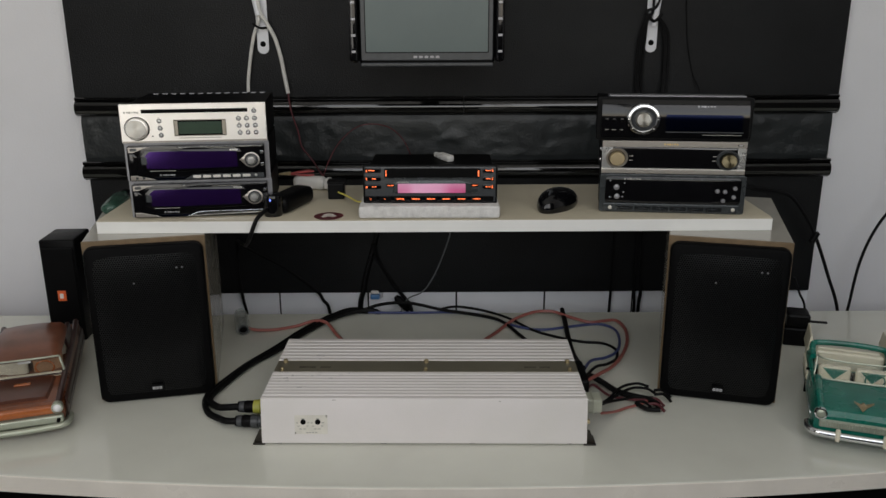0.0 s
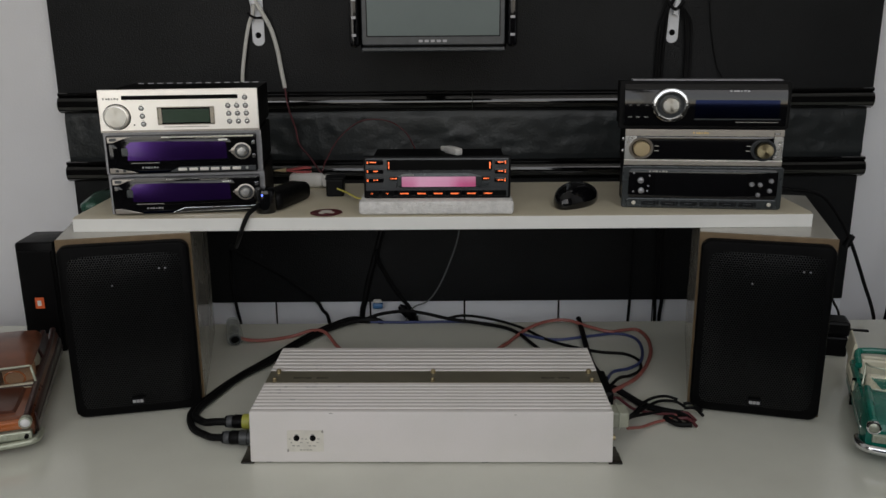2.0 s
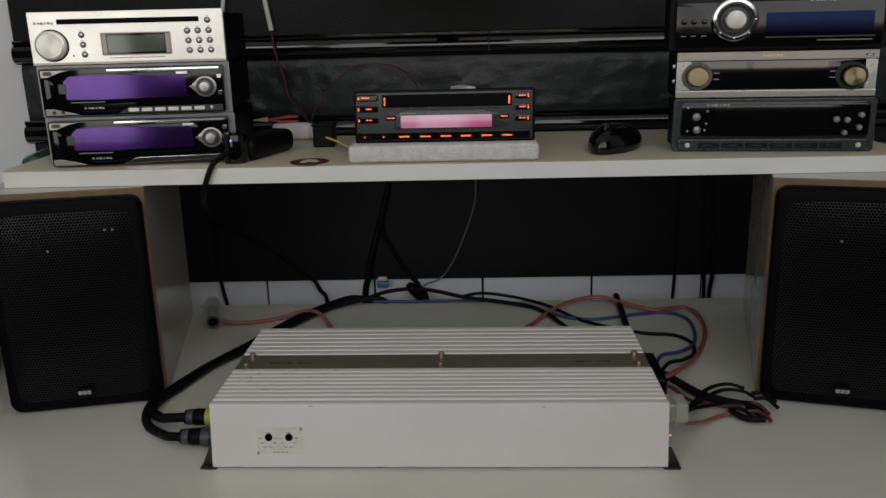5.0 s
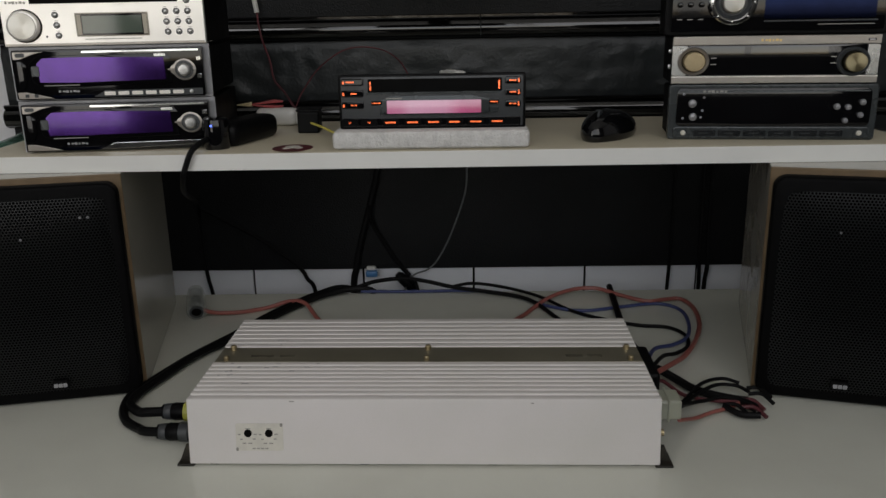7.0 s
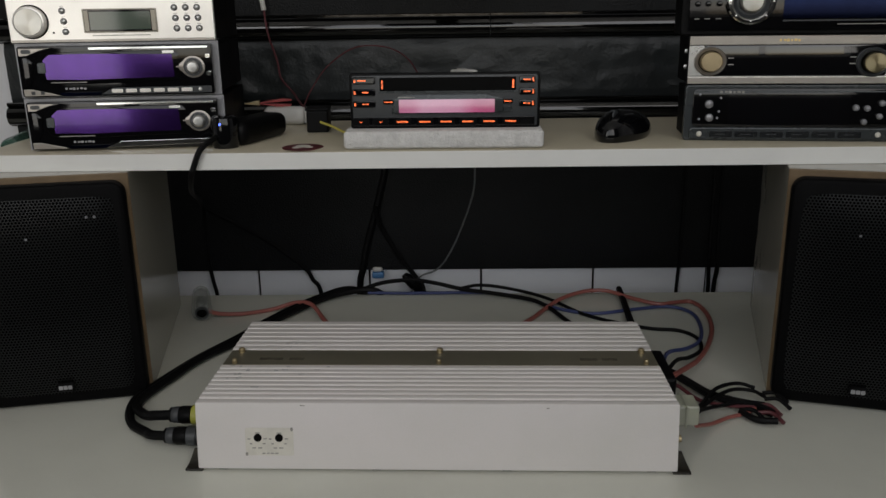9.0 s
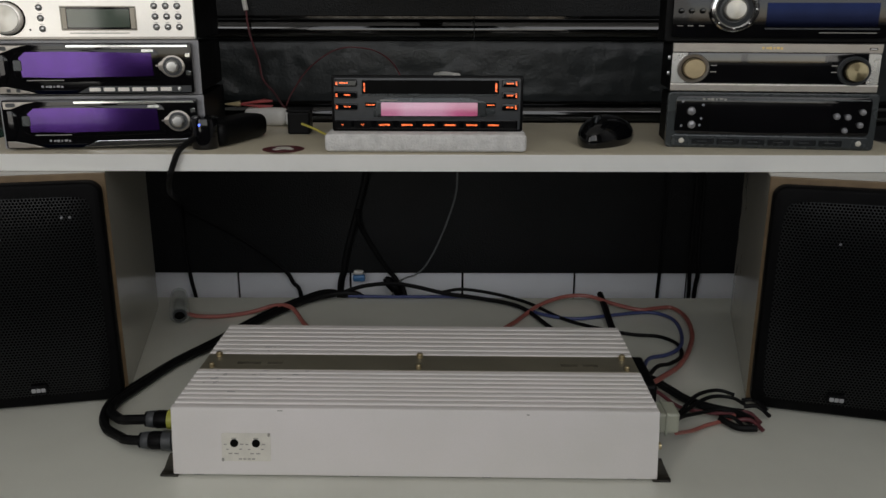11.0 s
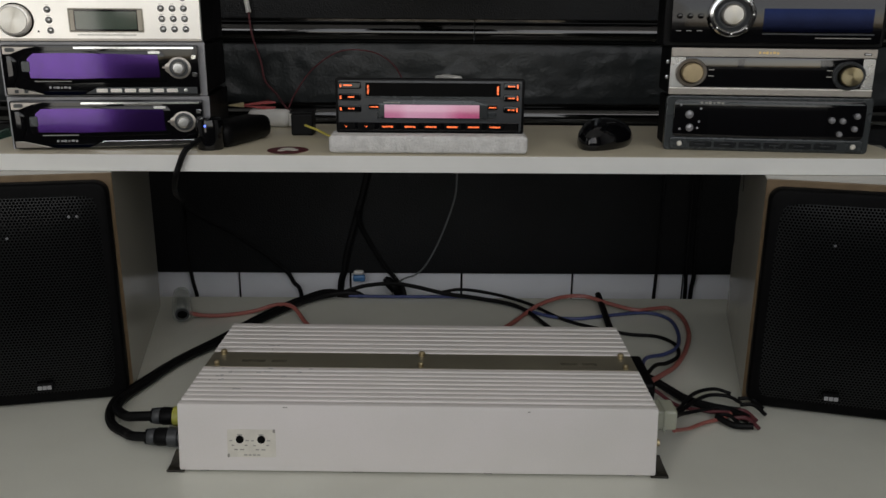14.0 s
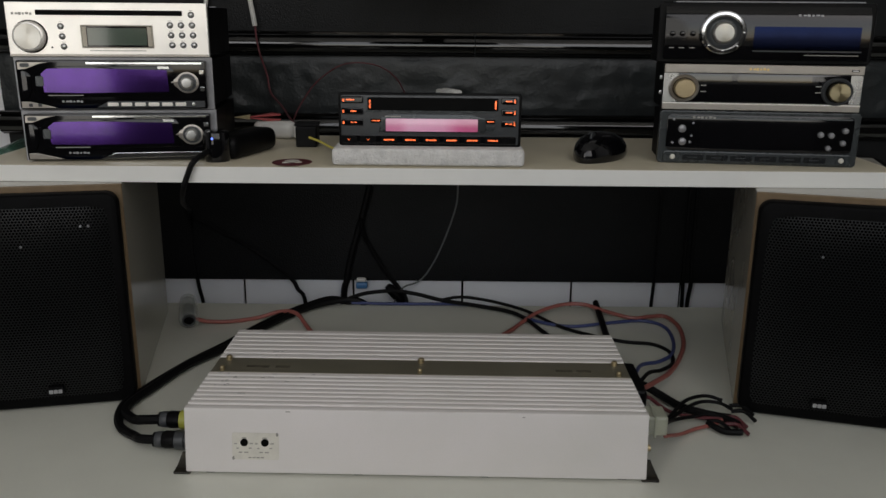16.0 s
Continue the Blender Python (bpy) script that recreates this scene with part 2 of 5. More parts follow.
wire_grey = mat("grey_wire", (0.12, 0.13, 0.13), 0.45, vary=0.2, scale=80)
yellow_ring = mat("yellow_ring", (0.42, 0.42, 0.07), 0.4, vary=0.1)
clear_plastic = mat("clear_plastic", (0.42, 0.45, 0.42), 0.15, vary=0.15, alpha=0.30)
milky_plastic = mat("milky_plastic", (0.62, 0.64, 0.52), 0.3, vary=0.08, trans=0.55)
strap_white = mat("white_strap", (0.70, 0.71, 0.74), 0.4, vary=0.08, scale=60)
sticker_red = mat("dark_red_sticker", (0.10, 0.015, 0.02), 0.45, vary=0.2, scale=100)
clip_red = mat("red_clip", (0.34, 0.045, 0.045), 0.4, vary=0.12)
plug_white = mat("white_plug", (0.62, 0.61, 0.58), 0.45, vary=0.08)
connector_blue = mat("blue_connector", (0.07, 0.20, 0.42), 0.4, vary=0.1)
car_brown = mat("copper_brown_plastic", (0.165, 0.054, 0.024), 0.30, vary=0.45, scale=26, coat=0.15)
car_orange = mat("burnt_orange_plastic", (0.40, 0.115, 0.03), 0.25, vary=0.2, scale=30, coat=0.3)
car_maroon = mat("dark_maroon_plastic", (0.034, 0.012, 0.010), 0.34, vary=0.3, scale=30, coat=0.2)
car_russet = mat("russet_plastic", (0.080, 0.027, 0.015), 0.32, vary=0.4, scale=26, coat=0.15)
car_teal = mat("teal_plastic", (0.006, 0.150, 0.108), 0.28, vary=0.3, scale=30, coat=0.15)
car_cream = mat("cream_plastic", (0.72, 0.68, 0.53), 0.32, vary=0.08, scale=30, coat=0.2)
car_pale = mat("pale_chrome_plastic", (0.42, 0.45, 0.36), 0.34, 0.5, vary=0.12, scale=80)
green_glass = mat("green_glass", (0.055, 0.16, 0.11), 0.22, vary=0.3, scale=20, trans=0.45, alpha=0.85)
rubber = mat("black_rubber", (0.012, 0.012, 0.012), 0.6, vary=0.2)
glass = mat("car_glass", (0.55, 0.58, 0.52), 0.08, vary=0.05, trans=0.9, alpha=0.22, rvary=0.02)
lcd_gloss = mat("gloss_black_display", (0.003, 0.003, 0.004), 0.05, vary=0.2, rvary=0.02, spec=0.5, coat=0.9)
gold_bright = mat("gold_mark", (0.75, 0.55, 0.22), 0.35, 0.5, vary=0.1)
slate = mat("slate_grey_plastic", (0.050, 0.057, 0.060), 0.27, 0.35, vary=0.2, scale=50, bump=0.05)
seat_pink = mat("dusty_orange_plastic", (0.42, 0.24, 0.13), 0.4, vary=0.1)


# ---- mesh kit ----
def finish(bm, angle=35):
    me = bpy.data.meshes.new("m")
    bmesh.ops.recalc_face_normals(bm, faces=bm.faces)
    sizes = [f.calc_area() for f in bm.faces]
    if max(sizes) > 0.12 * sum(sizes):
        angle = 18  # broad flat faces keep flat shading
    bm.to_mesh(me)
    bm.free()
    me.polygons.foreach_set("use_smooth", [True] * len(me.polygons))
    me.set_sharp_from_angle(angle=radians(angle))
    return me


def part(name, bm, material, parent=None, label=""):
    me = finish(bm)
    me.name = name
    me.materials.append(material)
    ob = new(name, me)
    ob.parent = parent
    if label:
        ob["label"] = label
    return ob


def structure(name, bm, material, label, category):
    return tagged(part(name, bm, material), label, category, kind="structure")


def thing(name, m, label, category, group=""):
    ob = new(name)
    ob.empty_display_size = 0.02
    ob.matrix_world = m
    return tagged(ob, label, category, group)


def bevelled(bm, width, seg=2):
    if width:
        edges = [e for e in bm.edges if len(e.link_faces) == 2 and e.calc_face_angle(0) > 0.5]
        bmesh.ops.bevel(bm, geom=edges, offset=width, segments=seg, affect="EDGES", profile=0.5, clamp_overlap=True)
    return bm


def bx(x0, x1, y0, y1, z0, z1, bev=0.0, seg=2, bm=None):
    out = bmesh.new()
    m = Matrix.Translation(((x0 + x1) / 2, (y0 + y1) / 2, (z0 + z1) / 2)) @ Matrix.Diagonal((x1 - x0, y1 - y0, z1 - z0, 1))
    bmesh.ops.create_cube(out, size=1, matrix=m)
    bevelled(out, bev, seg)
    return join(bm, out)


def join(bm, out):
    if bm is None:
        return out
    me = bpy.data.meshes.new("t")
    out.to_mesh(me)
    out.free()
    bm.from_mesh(me)
    bpy.data.meshes.remove(me)
    return bm


def prism(pts, y0, y1, bev=0.0, seg=2, bm=None):
    """An outline in x-z, extruded from y0 to y1."""
    out = bmesh.new()
    a = [out.verts.new((x, y0, z)) for x, z in pts]
    b = [out.verts.new((x, y1, z)) for x, z in pts]
    out.faces.new(a)
    out.faces.new(b[::-1])
    for i in range(len(pts)):
        j = (i + 1) % len(pts)
        out.faces.new((a[i], b[i], b[j], a[j]))
    bmesh.ops.recalc_face_normals(out, faces=out.faces)
    bevelled(out, bev, seg)
    return join(bm, out)


def rrect(x0, x1, z0, z1, r, n=5):
    pts = []
    for cx, cz, a0 in ((x1 - r, z1 - r, 0), (x0 + r, z1 - r, 90), (x0 + r, z0 + r, 180), (x1 - r, z0 + r, 270)):
        for i in range(n + 1):
            a = radians(a0 + 90 * i / n)
            pts.append((cx + r * math.cos(a), cz + r * math.sin(a)))
    return pts


def disc(cx, cz, r, n=28, sx=1.0, sz=1.0):
    return [(cx + sx * r * math.cos(2 * math.pi * i / n), cz + sz * r * math.sin(2 * math.pi * i / n)) for i in range(n)]


def turned(profile, n=28, bm=None, m=None):
    """A lathe about the y axis: profile of (radius, y)."""
    out = bmesh.new()
    rings = []
    for r, y in profile:
        rings.append([out.verts.new((r * math.cos(2 * math.pi * i / n), y, r * math.sin(2 * math.pi * i / n))) for i in range(n)]
                     if r > 1e-6 else [out.verts.new((0, y, 0))])
    for a, b in zip(rings, rings[1:]):
        for i in range(n):
            j = (i + 1) % n
            if len(a) == 1 and len(b) > 1:
                out.faces.new((a[0], b[i], b[j]))
            elif len(b) == 1 and len(a) > 1:
                out.faces.new((a[i], b[0], a[j]))
            elif len(a) > 1:
                out.faces.new((a[i], b[i], b[j], a[j]))
    if m is not None:
        out.transform(m)
    return join(bm, out)


def smooth_line(pts, res=6):
    pts = [Vector(p) for p in pts]
    ext = [pts[0] * 2 - pts[1]] + pts + [pts[-1] * 2 - pts[-2]]
    out = []
    for i in range(1, len(ext) - 2):
        p0, p1, p2, p3 = ext[i - 1:i + 3]
        for k in range(res):
            t = k / res
            out.append(0.5 * ((2 * p1) + (p2 - p0) * t + (2 * p0 - 5 * p1 + 4 * p2 - p3) * t * t + (3 * p1 - p0 - 3 * p2 + p3) * t ** 3))
    return out + [pts[-1]]


def tube(pts, r, n=8, res=6, bm=None):
    line = smooth_line(pts, res)
    out = bmesh.new()
    rings, up = [], Vector((0.13, 0.21, 1)).normalized()
    for i, p in enumerate(line):
        d = (line[min(i + 1, len(line) - 1)] - line[max(i - 1, 0)]).normalized()
        side = d.cross(up)
        if side.length < 1e-4:
            side = d.orthogonal()
        side.normalize()
        up = side.cross(d).normalized()
        rings.append([out.verts.new(p + r * (math.cos(2 * math.pi * k / n) * side + math.sin(2 * math.pi * k / n) * up)) for k in range(n)])
    for a, b in zip(rings, rings[1:]):
        for k in range(n):
            out.faces.new((a[k], a[(k + 1) % n], b[(k + 1) % n], b[k]))
    out.faces.new(rings[0])
    out.faces.new(rings[-1][::-1])
    return join(bm, out)


# ---- the room ----
WX0, WX1, WY0, WY1, WZ = -2.0, 2.1, -0.4, 1.52, 2.75
structure("floor", bx(WX0 - 0.1, WX1 + 0.1, WY0 - 0.1, WY1 + 0.1, -0.1, 0), floor_tile, "unseen tiled floor of the room, kept dark to cut fill light", "floor")
structure("ceiling", bx(WX0 - 0.1, WX1 + 0.1, WY0 - 0.1, WY1 + 0.1, WZ, WZ + 0.1), ceiling_paint, "plain white painted ceiling", "ceiling")
structure("wall_north", bx(WX0 - 0.1, WX1 + 0.1, WY1, WY1 + 0.1, 0, WZ), wall_paint, "white painted wall behind the black panel", "wall")
structure("wall_west", bx(WX0 - 0.1, WX0, WY0, WY1, 0, WZ), wall_paint, "plain white painted side wall", "wall")
structure("wall_east", bx(WX1, WX1 + 0.1, WY0, WY1, 0, WZ), wall_paint, "plain white painted side wall", "wall")
VX0, VX1, VZ0, VZ1 = -0.52, 1.10, 1.04, 2.70
GX0, GX1, GZ0, GZ1 = -1.09, -0.54, 0.80, 2.28
south = bx(WX0 - 0.1, GX0, WY0 - 0.1, WY0, 0, WZ)
bx(GX0, GX1, WY0 - 0.1, WY0, GZ1, WZ, bm=south)
bx(GX0, GX1, WY0 - 0.1, WY0, 0, GZ0, bm=south)
bx(GX1, VX0, WY0 - 0.1, WY0, 0, WZ, bm=south)
bx(VX1, WX1 + 0.1, WY0 - 0.1, WY0, 0, WZ, bm=south)
bx(VX0, VX1, WY0 - 0.1, WY0, 0, VZ0, bm=south)
bx(VX0, VX1, WY0 - 0.1, WY0, VZ1, WZ, bm=south)
structure("wall_south", south, south_paint, "unseen wall with two window openings, kept dark to cut fill light", "wall")


def glazing(x0, x1, z0, z1, mid):
    bm = bx(x0, x0 + 0.04, WY0 - 0.08, WY0 - 0.02, z0, z1)
    bx(x1 - 0.04, x1, WY0 - 0.08, WY0 - 0.02, z0, z1, bm=bm)
    bx(x0 + 0.04, x1 - 0.04, WY0 - 0.08, WY0 - 0.02, z0, z0 + 0.05, bm=bm)
    bx(x0 + 0.04, x1 - 0.04, WY0 - 0.08, WY0 - 0.02, z1 - 0.05, z1, bm=bm)
    if mid:
        bx(mid - 0.03, mid + 0.03, WY0 - 0.08, WY0 - 0.02, z0 + 0.05, z1 - 0.05, bm=bm)
    return bm


structure("window_1", glazing(VX0, VX1, VZ0, VZ1, 0.29), edge_white, "white framed window that lets in the daylight", "window")
# added opening for the side fill, out of view
structure("added_window_2", glazing(GX0, GX1, GZ0, GZ1, 0), edge_white, "unseen narrow window added beside the large one", "window")

# ---- black wall panel with mouldings ----
PX0, PX1, PY = -0.612, 0.722, 1.495
panel = thing("wall_panel", Matrix.Identity(4), "black painted wooden wall panel with glossy mouldings and padded band", "wall panel")
panel["kind"] = "structure"
part("lower_board", bx(PX0 + 0.008, PX1 - 0.008, PY, 1.518, 0.7515, 0.974, 0.002), black_paint, panel)
part("upper_board", bx(PX0, PX1, PY, 1.518, 1.112, 1.95, 0.002), black_paint, panel)


def padded(x0, x1, z0, z1, nx, nz):
    bm = bmesh.new()
    grid = []
    for j in range(nz + 1):
        row = []
        for i in range(nx + 1):
            x, z = x0 + (x1 - x0) * i / nx, z0 + (z1 - z0) * j / nz
            v = noise.noise((x * 16, 3.1, z * 22)) * 0.0020 + noise.noise((x * 48, 1.7, z * 60)) * 0.0010
            lump = max(0, noise.noise((x * 34, 7.7, z * 40)) - 0.34) * 0.006 + max(0, noise.noise((x * 75, 2.2, z * 90)) - 0.38) * 0.0035
            edge = min(1, 6 * min(j, nz - j) / nz)
            row.append(bm.verts.new((x, PY + 0.004 - (v + lump + 0.003) * edge, z)))
        grid.append(row)
    for j in range(nz):
        for i in range(nx):
            bm.faces.new((grid[j][i], grid[j][i + 1], grid[j + 1][i + 1], grid[j + 1][i]))
    back = [bm.verts.new((x, 1.518, z)) for x, z in ((x0, z0), (x1, z0), (x1, z1), (x0, z1))]
    bm.faces.new((back[3], back[2], back[1], back[0]))
    bm.faces.new([*grid[0], back[1], back[0]])
    bm.faces.new([*grid[-1][::-1], back[3], back[2]])
    bm.faces.new([*[r[0] for r in grid[::-1]], back[0], back[3]])
    bm.faces.new([*[r[-1] for r in grid], back[2], back[1]])
    return bm


part("padded_band", padded(PX0 + 0.006, PX1 - 0.006, 0.995, 1.087, 300, 26), black_band, panel, "lumpy padded black band")


def moulding(x0, x1, z0, z1, deep):
    """A moulding with a bead above and a hollow below, along x."""
    h = z1 - z0
    prof = [(0.012, z0), (-deep * 0.25, z0)]
    for i in range(15):
        a = radians(-88 + 172 * i / 14)
        prof.append((-deep * 0.30 - deep * 0.70 * math.cos(a), z0 + h * 0.42 + h * 0.38 * math.sin(a)))
    prof += [(-deep * 0.55, z0 + h * 0.83), (-deep * 0.62, z0 + h * 0.87), (-deep * 0.62, z0 + h * 0.96), (-deep * 0.50, z1)]
    prof.append((0.012, z1))
    bm = bmesh.new()
    rows = [[bm.verts.new((x, PY + y, z)) for y, z in prof] for x in (x0, x1)]
    for i in range(len(prof)):
        j = (i + 1) % len(prof)
        bm.faces.new((rows[0][i], rows[0][j], rows[1][j], rows[1][i]))
    bm.faces.new(rows[0])
    bm.faces.new(rows[1][::-1])
    return bm


part("moulding", moulding(PX0 + 0.003, 0.0645, 1.083, 1.116, 0.015), black_gloss, panel, "glossy black moulding")
part("moulding", moulding(0.0655, PX1 - 0.003, 1.083, 1.116, 0.015), black_gloss, panel, "glossy black moulding")
part("moulding", moulding(PX0 + 0.003, PX1 - 0.003, 0.970, 1.003, 0.014), black_gloss, panel, "glossy black moulding")

# white boards along the wall below the panel, dark joints between
skirt = thing("wall_boards", Matrix.Identity(4), "white boards with dark joints along the wall", "wall boards")
skirt["kind"] = "structure"
part("backing", bx(PX0 + 0.002, PX1 - 0.004, 1.514, 1.519, 0.42, 0.768), black_hole, skirt, "dark backing in the joints")
one = None
for i in range(1, 9):
    x = -0.7795 + 0.1665 * i
    if one is None:
        one = part("board", bx(0.0016, 0.1649, 0, 0.006, 0, 0.345, 0.0008), board_white, skirt)
    else:
        o = new("board", one.data)
        o.parent = skirt
        one = o
    one.location = (x, 1.506, 0.42)

# ---- desk ----
desk = thing("desk", Matrix.Identity(4), "white laminate desk with a bowed front edge", "desk")


def desk_front(x, inset=0.0):
    return 0.852 + inset + 0.115 * (x - 0.05) ** 2


def slab(z0, z1, inset, bev):
    bm = bmesh.new()
    xs = [-0.95 + 2.0 * i / 48 for i in range(49)]
    line = [(x, desk_front(x, inset)) for x in xs] + [(1.05, 1.394), (-0.95, 1.394)]
    lo = [bm.verts.new((x, y, z0)) for x, y in line]
    hi = [bm.verts.new((x, y, z1)) for x, y in line]
    bm.faces.new(lo[::-1])
    bm.faces.new(hi)
    for i in range(len(line)):
        j = (i + 1) % len(line)
        bm.faces.new((lo[i], lo[j], hi[j], hi[i]))
    bmesh.ops.recalc_face_normals(bm, faces=bm.faces)
    return bevelled(bm, bev, 2)


part("desk_top", slab(0.728, 0.750, 0.0, 0.0018), laminate, desk, "glossy white laminate top")
lip = bmesh.new()
ring = []
for i in range(49):
    x = -0.95 + 2.0 * i / 48
    y = desk_front(x)
    ring.append([lip.verts.new(p) for p in ((x, y - 0.0012, 0.7285), (x, y - 0.0012, 0.7488), (x, y - 0.0002, 0.7495), (x, y - 0.0002, 0.7280))])
for a, b in zip(ring, ring[1:]):
    for i in range(4):
        lip.faces.new((a[i], a[(i + 1) % 4], b[(i + 1) % 4], b[i]))
lip.faces.new(ring[0])
lip.faces.new(ring[-1][::-1])
part("edge_band", lip, edge_cream, desk, "cream front edge band")
part("front_panel", slab(0.06, 0.7275, 0.035, 0.0), plastic, desk, "black lower front")
part("side_panel", bx(-0.949, -0.925, 1.0, 1.39, 0, 0.0598), laminate, desk)
part("side_panel", bx(1.025, 1.049, 1.0, 1.39, 0, 0.0598), laminate, desk)

# ---- shelf on the speakers ----
shelf = thing("shelf_board", pose(0.0155, 1.1105, 0.9767), "cream laminate shelf board with white front edge resting on speakers", "shelf")
board = prism([(0.0012, 0), (0.214, 0), (0.214, 0.0178), (0.0075, 0.0178), (0.0012, 0.0160)], -0.4535, 0.4535, 0.0004)
board.transform(Matrix.Rotation(radians(90), 4, "Z") @ Matrix.Diagonal((1, -1, 1, 1)))
part("board", board, shelf_top_mat, shelf)
part("edge_band", bx(-0.4535, 0.4535, 0, 0.0012, 0, 0.0160, 0.0003), edge_white, shelf, "white front edge band")


# ---- loudspeakers ----
def bookshelf_speaker(m, label):
    s = thing("bookshelf_speaker", m, label, "loudspeaker", "pair of bookshelf speakers")
    part("cabinet", bx(-0.0770, 0.0770, 0.0032, 0.260, 0, 0.2265, 0.0012), cab_white, s, "off-white laminate cabinet")
    part("front_edge", bx(-0.0775, 0.0775, 0, 0.003, 0.0003, 0.2268, 0.001), veneer, s, "brown veneer front edge")
    frame_bm = prism(rrect(-0.0750, 0.0750, 0.002, 0.2215, 0.012), -0.016, -0.0005, 0.004, 3)
    part("grille_frame", frame_bm, grille_black, s, "black plastic grille frame")
    bm = bmesh.new()
    rows = []
    nx, nz = 16, 24
    x0, x1, z0, z1 = -0.067, 0.067, 0.010, 0.2110
    for j in range(nz + 1):
        r = []
        for i in range(nx + 1):
            u, v = 2 * i / nx - 1, 2 * j / nz - 1
            k = (1 - abs(u) ** 6) * (1 - abs(v) ** 4)
            r.append(bm.verts.new((x0 + (x1 - x0) * i / nx, -0.0155 - 0.0055 * k, z0 + (z1 - z0) * j / nz)))
        rows.append(r)
    for j in range(nz):
        for i in range(nx):
            bm.faces.new((rows[j][i], rows[j][i + 1], rows[j + 1][i + 1], rows[j + 1][i]))
    back = [bm.verts.new((x, -0.010, z)) for x, z in ((x0, z0), (x1, z0), (x1, z1), (x0, z1))]
    bm.faces.new(back[::-1])
    bm.faces.new([*rows[0], back[1], back[0]])
    bm.faces.new([*rows[-1][::-1], back[3], back[2]])
    bm.faces.new([*[q[0] for q in rows[::-1]], back[0], back[3]])
    bm.faces.new([*[q[-1] for q in rows], back[2], back[1]])
    part("grille", bm, grille, s, "black perforated metal grille")
    b = part("badge", prism(rrect(-0.0075, 0.0075, 0.0185, 0.0265, 0.001), -0.0225, -0.019), plastic, s)
    for k in range(3):
        part("badge_mark", prism(rrect(-0.0062 + 0.0043 * k, -0.0024 + 0.0043 * k, 0.0196, 0.0236, 0.0008), -0.0228, -0.0226), badge_grey, b)
    for rx, rz in ((-0.015, 0.172), (0.040, 0.190), (0.047, 0.190)):
        part("rivet", turned([(0, -0.0212), (0.0010, -0.0210), (0.0014, -0.0195)], 10, m=Matrix.Translation((rx, 0, rz))), mid_grey, s)
    return s


bookshelf_speaker(pose(-0.3685, 1.0865, 0.75, 0, 0, 12), "white bookshelf speaker with black grille standing on the desk")
bookshelf_speaker(pose(0.4000, 1.0690, 0.75, 0, 0, -15.2), "white bookshelf speaker with black grille standing on the desk")


# ---- white amplifier ----
amp = thing("amplifier", pose(0.0005, 0.9465, 0.75, 0, 0, -1.0), "white finned car amplifier with a bronze centre strip on the desk", "amplifier")
SLOPE = Matrix(((1, 0, 0, 0), (0, 1, 0.125, -0.0003), (0, 0, 1, 0), (0, 0, 0, 1)))  # the front leans back


def on_front(bm):
    bm.transform(SLOPE)
    return bm


part("body", bx(-0.1965, 0.1965, 0.010, 0.1905, 0.004, 0.0585, 0.0008), amp_white, amp)
part("front_panel", on_front(bx(-0.2005, 0.2005, -0.001, 0.007, 0.002, 0.0598, 0.0012, 3)), amp_white, amp)
fin = None
for y in [0.0152 + 0.0084 * k for k in range(8)] + [0.1170 + 0.0107 * k for k in range(7)]:
    if fin is None:
        fin = part("fin", prism([(0, 0.0550), (0.0076, 0.0550), (0.0076, 0.0590), (0.0071, 0.0600), (0.0060, 0.0604), (0.0016, 0.0604), (0.0005, 0.0600), (0, 0.0590)], -0.1995, 0.1995), amp_white, amp)
        fin.data.transform(Matrix.Rotation(radians(90), 4, "Z") @ Matrix.Diagonal((1, -1, 1, 1)))
        fin.data.flip_normals()
    else:
        o = new("fin", fin.data)
        o.parent = amp
        fin = o
    fin.location, fin.scale = (0, y, 0), (1, 1.0 if y < 0.1 else 1.30, 1)
part("strip", bx(-0.1995, 0.1995, 0.0828, 0.1166, 0.0586, 0.0597, 0.0003), olive_plate, amp, "bronze mirror centre strip")
for sx in (-0.189, 0.0, 0.189):
    for sy, r in ((0.1120, 0.0030), (0.0868, 0.0024)):
        part("screw", turned([(0, -0.0048), (r * 0.7, -0.0048), (r, -0.0038), (r, 0.0)], 14,
                             m=Matrix.Translation((sx, sy, 0.0592)) @ Matrix.Rotation(radians(-90), 4, "X")), brass, amp, "brass screw")
for wx, ww in ((-0.168, 0.022), (-0.140, 0.014), (0.130, 0.016), (0.150, 0.014)):
    part("worn_mark", bx(wx, wx + ww, 0.0930, 0.0985, 0.05972, 0.0599), worn_bronze, amp, "worn dark print on the strip")
plate = part("control_label", on_front(prism(rrect(-0.1590, -0.1185, 0.0145, 0.0385, 0.0012), -0.0014, -0.0009)), label_cream, amp, "cream control label with two holes")
for hx in (-0.1485, -0.1305):
    part("adjuster_hole", on_front(prism(disc(hx, 0.0300, 0.0034, 18), -0.0019, -0.0013)), black_hole, plate)
    for dx, dz, w in ((-0.0075, 0.0300, 0.0022), (0.0062, 0.0302, 0.0028), (-0.0058, 0.0258, 0.0020), (0.0052, 0.0260, 0.0024), (-0.0034, 0.0222, 0.0030), (0.0016, 0.0222, 0.0034)):
        part("scale_mark", on_front(bx(hx + dx - w / 2, hx + dx + w / 2, -0.0018, -0.0013, dz - 0.0015, dz - 0.0007)), ink, plate)
    part("scale_mark", on_front(bx(hx - 0.002, hx + 0.002, -0.0018, -0.0013, 0.0337, 0.0345)), ink, plate)
for k in range(4):
    part("scale_mark", on_front(bx(-0.1450 + 0.0036 * k, -0.1424 + 0.0036 * k, -0.0018, -0.0013, 0.0160, 0.0169)), ink, plate)
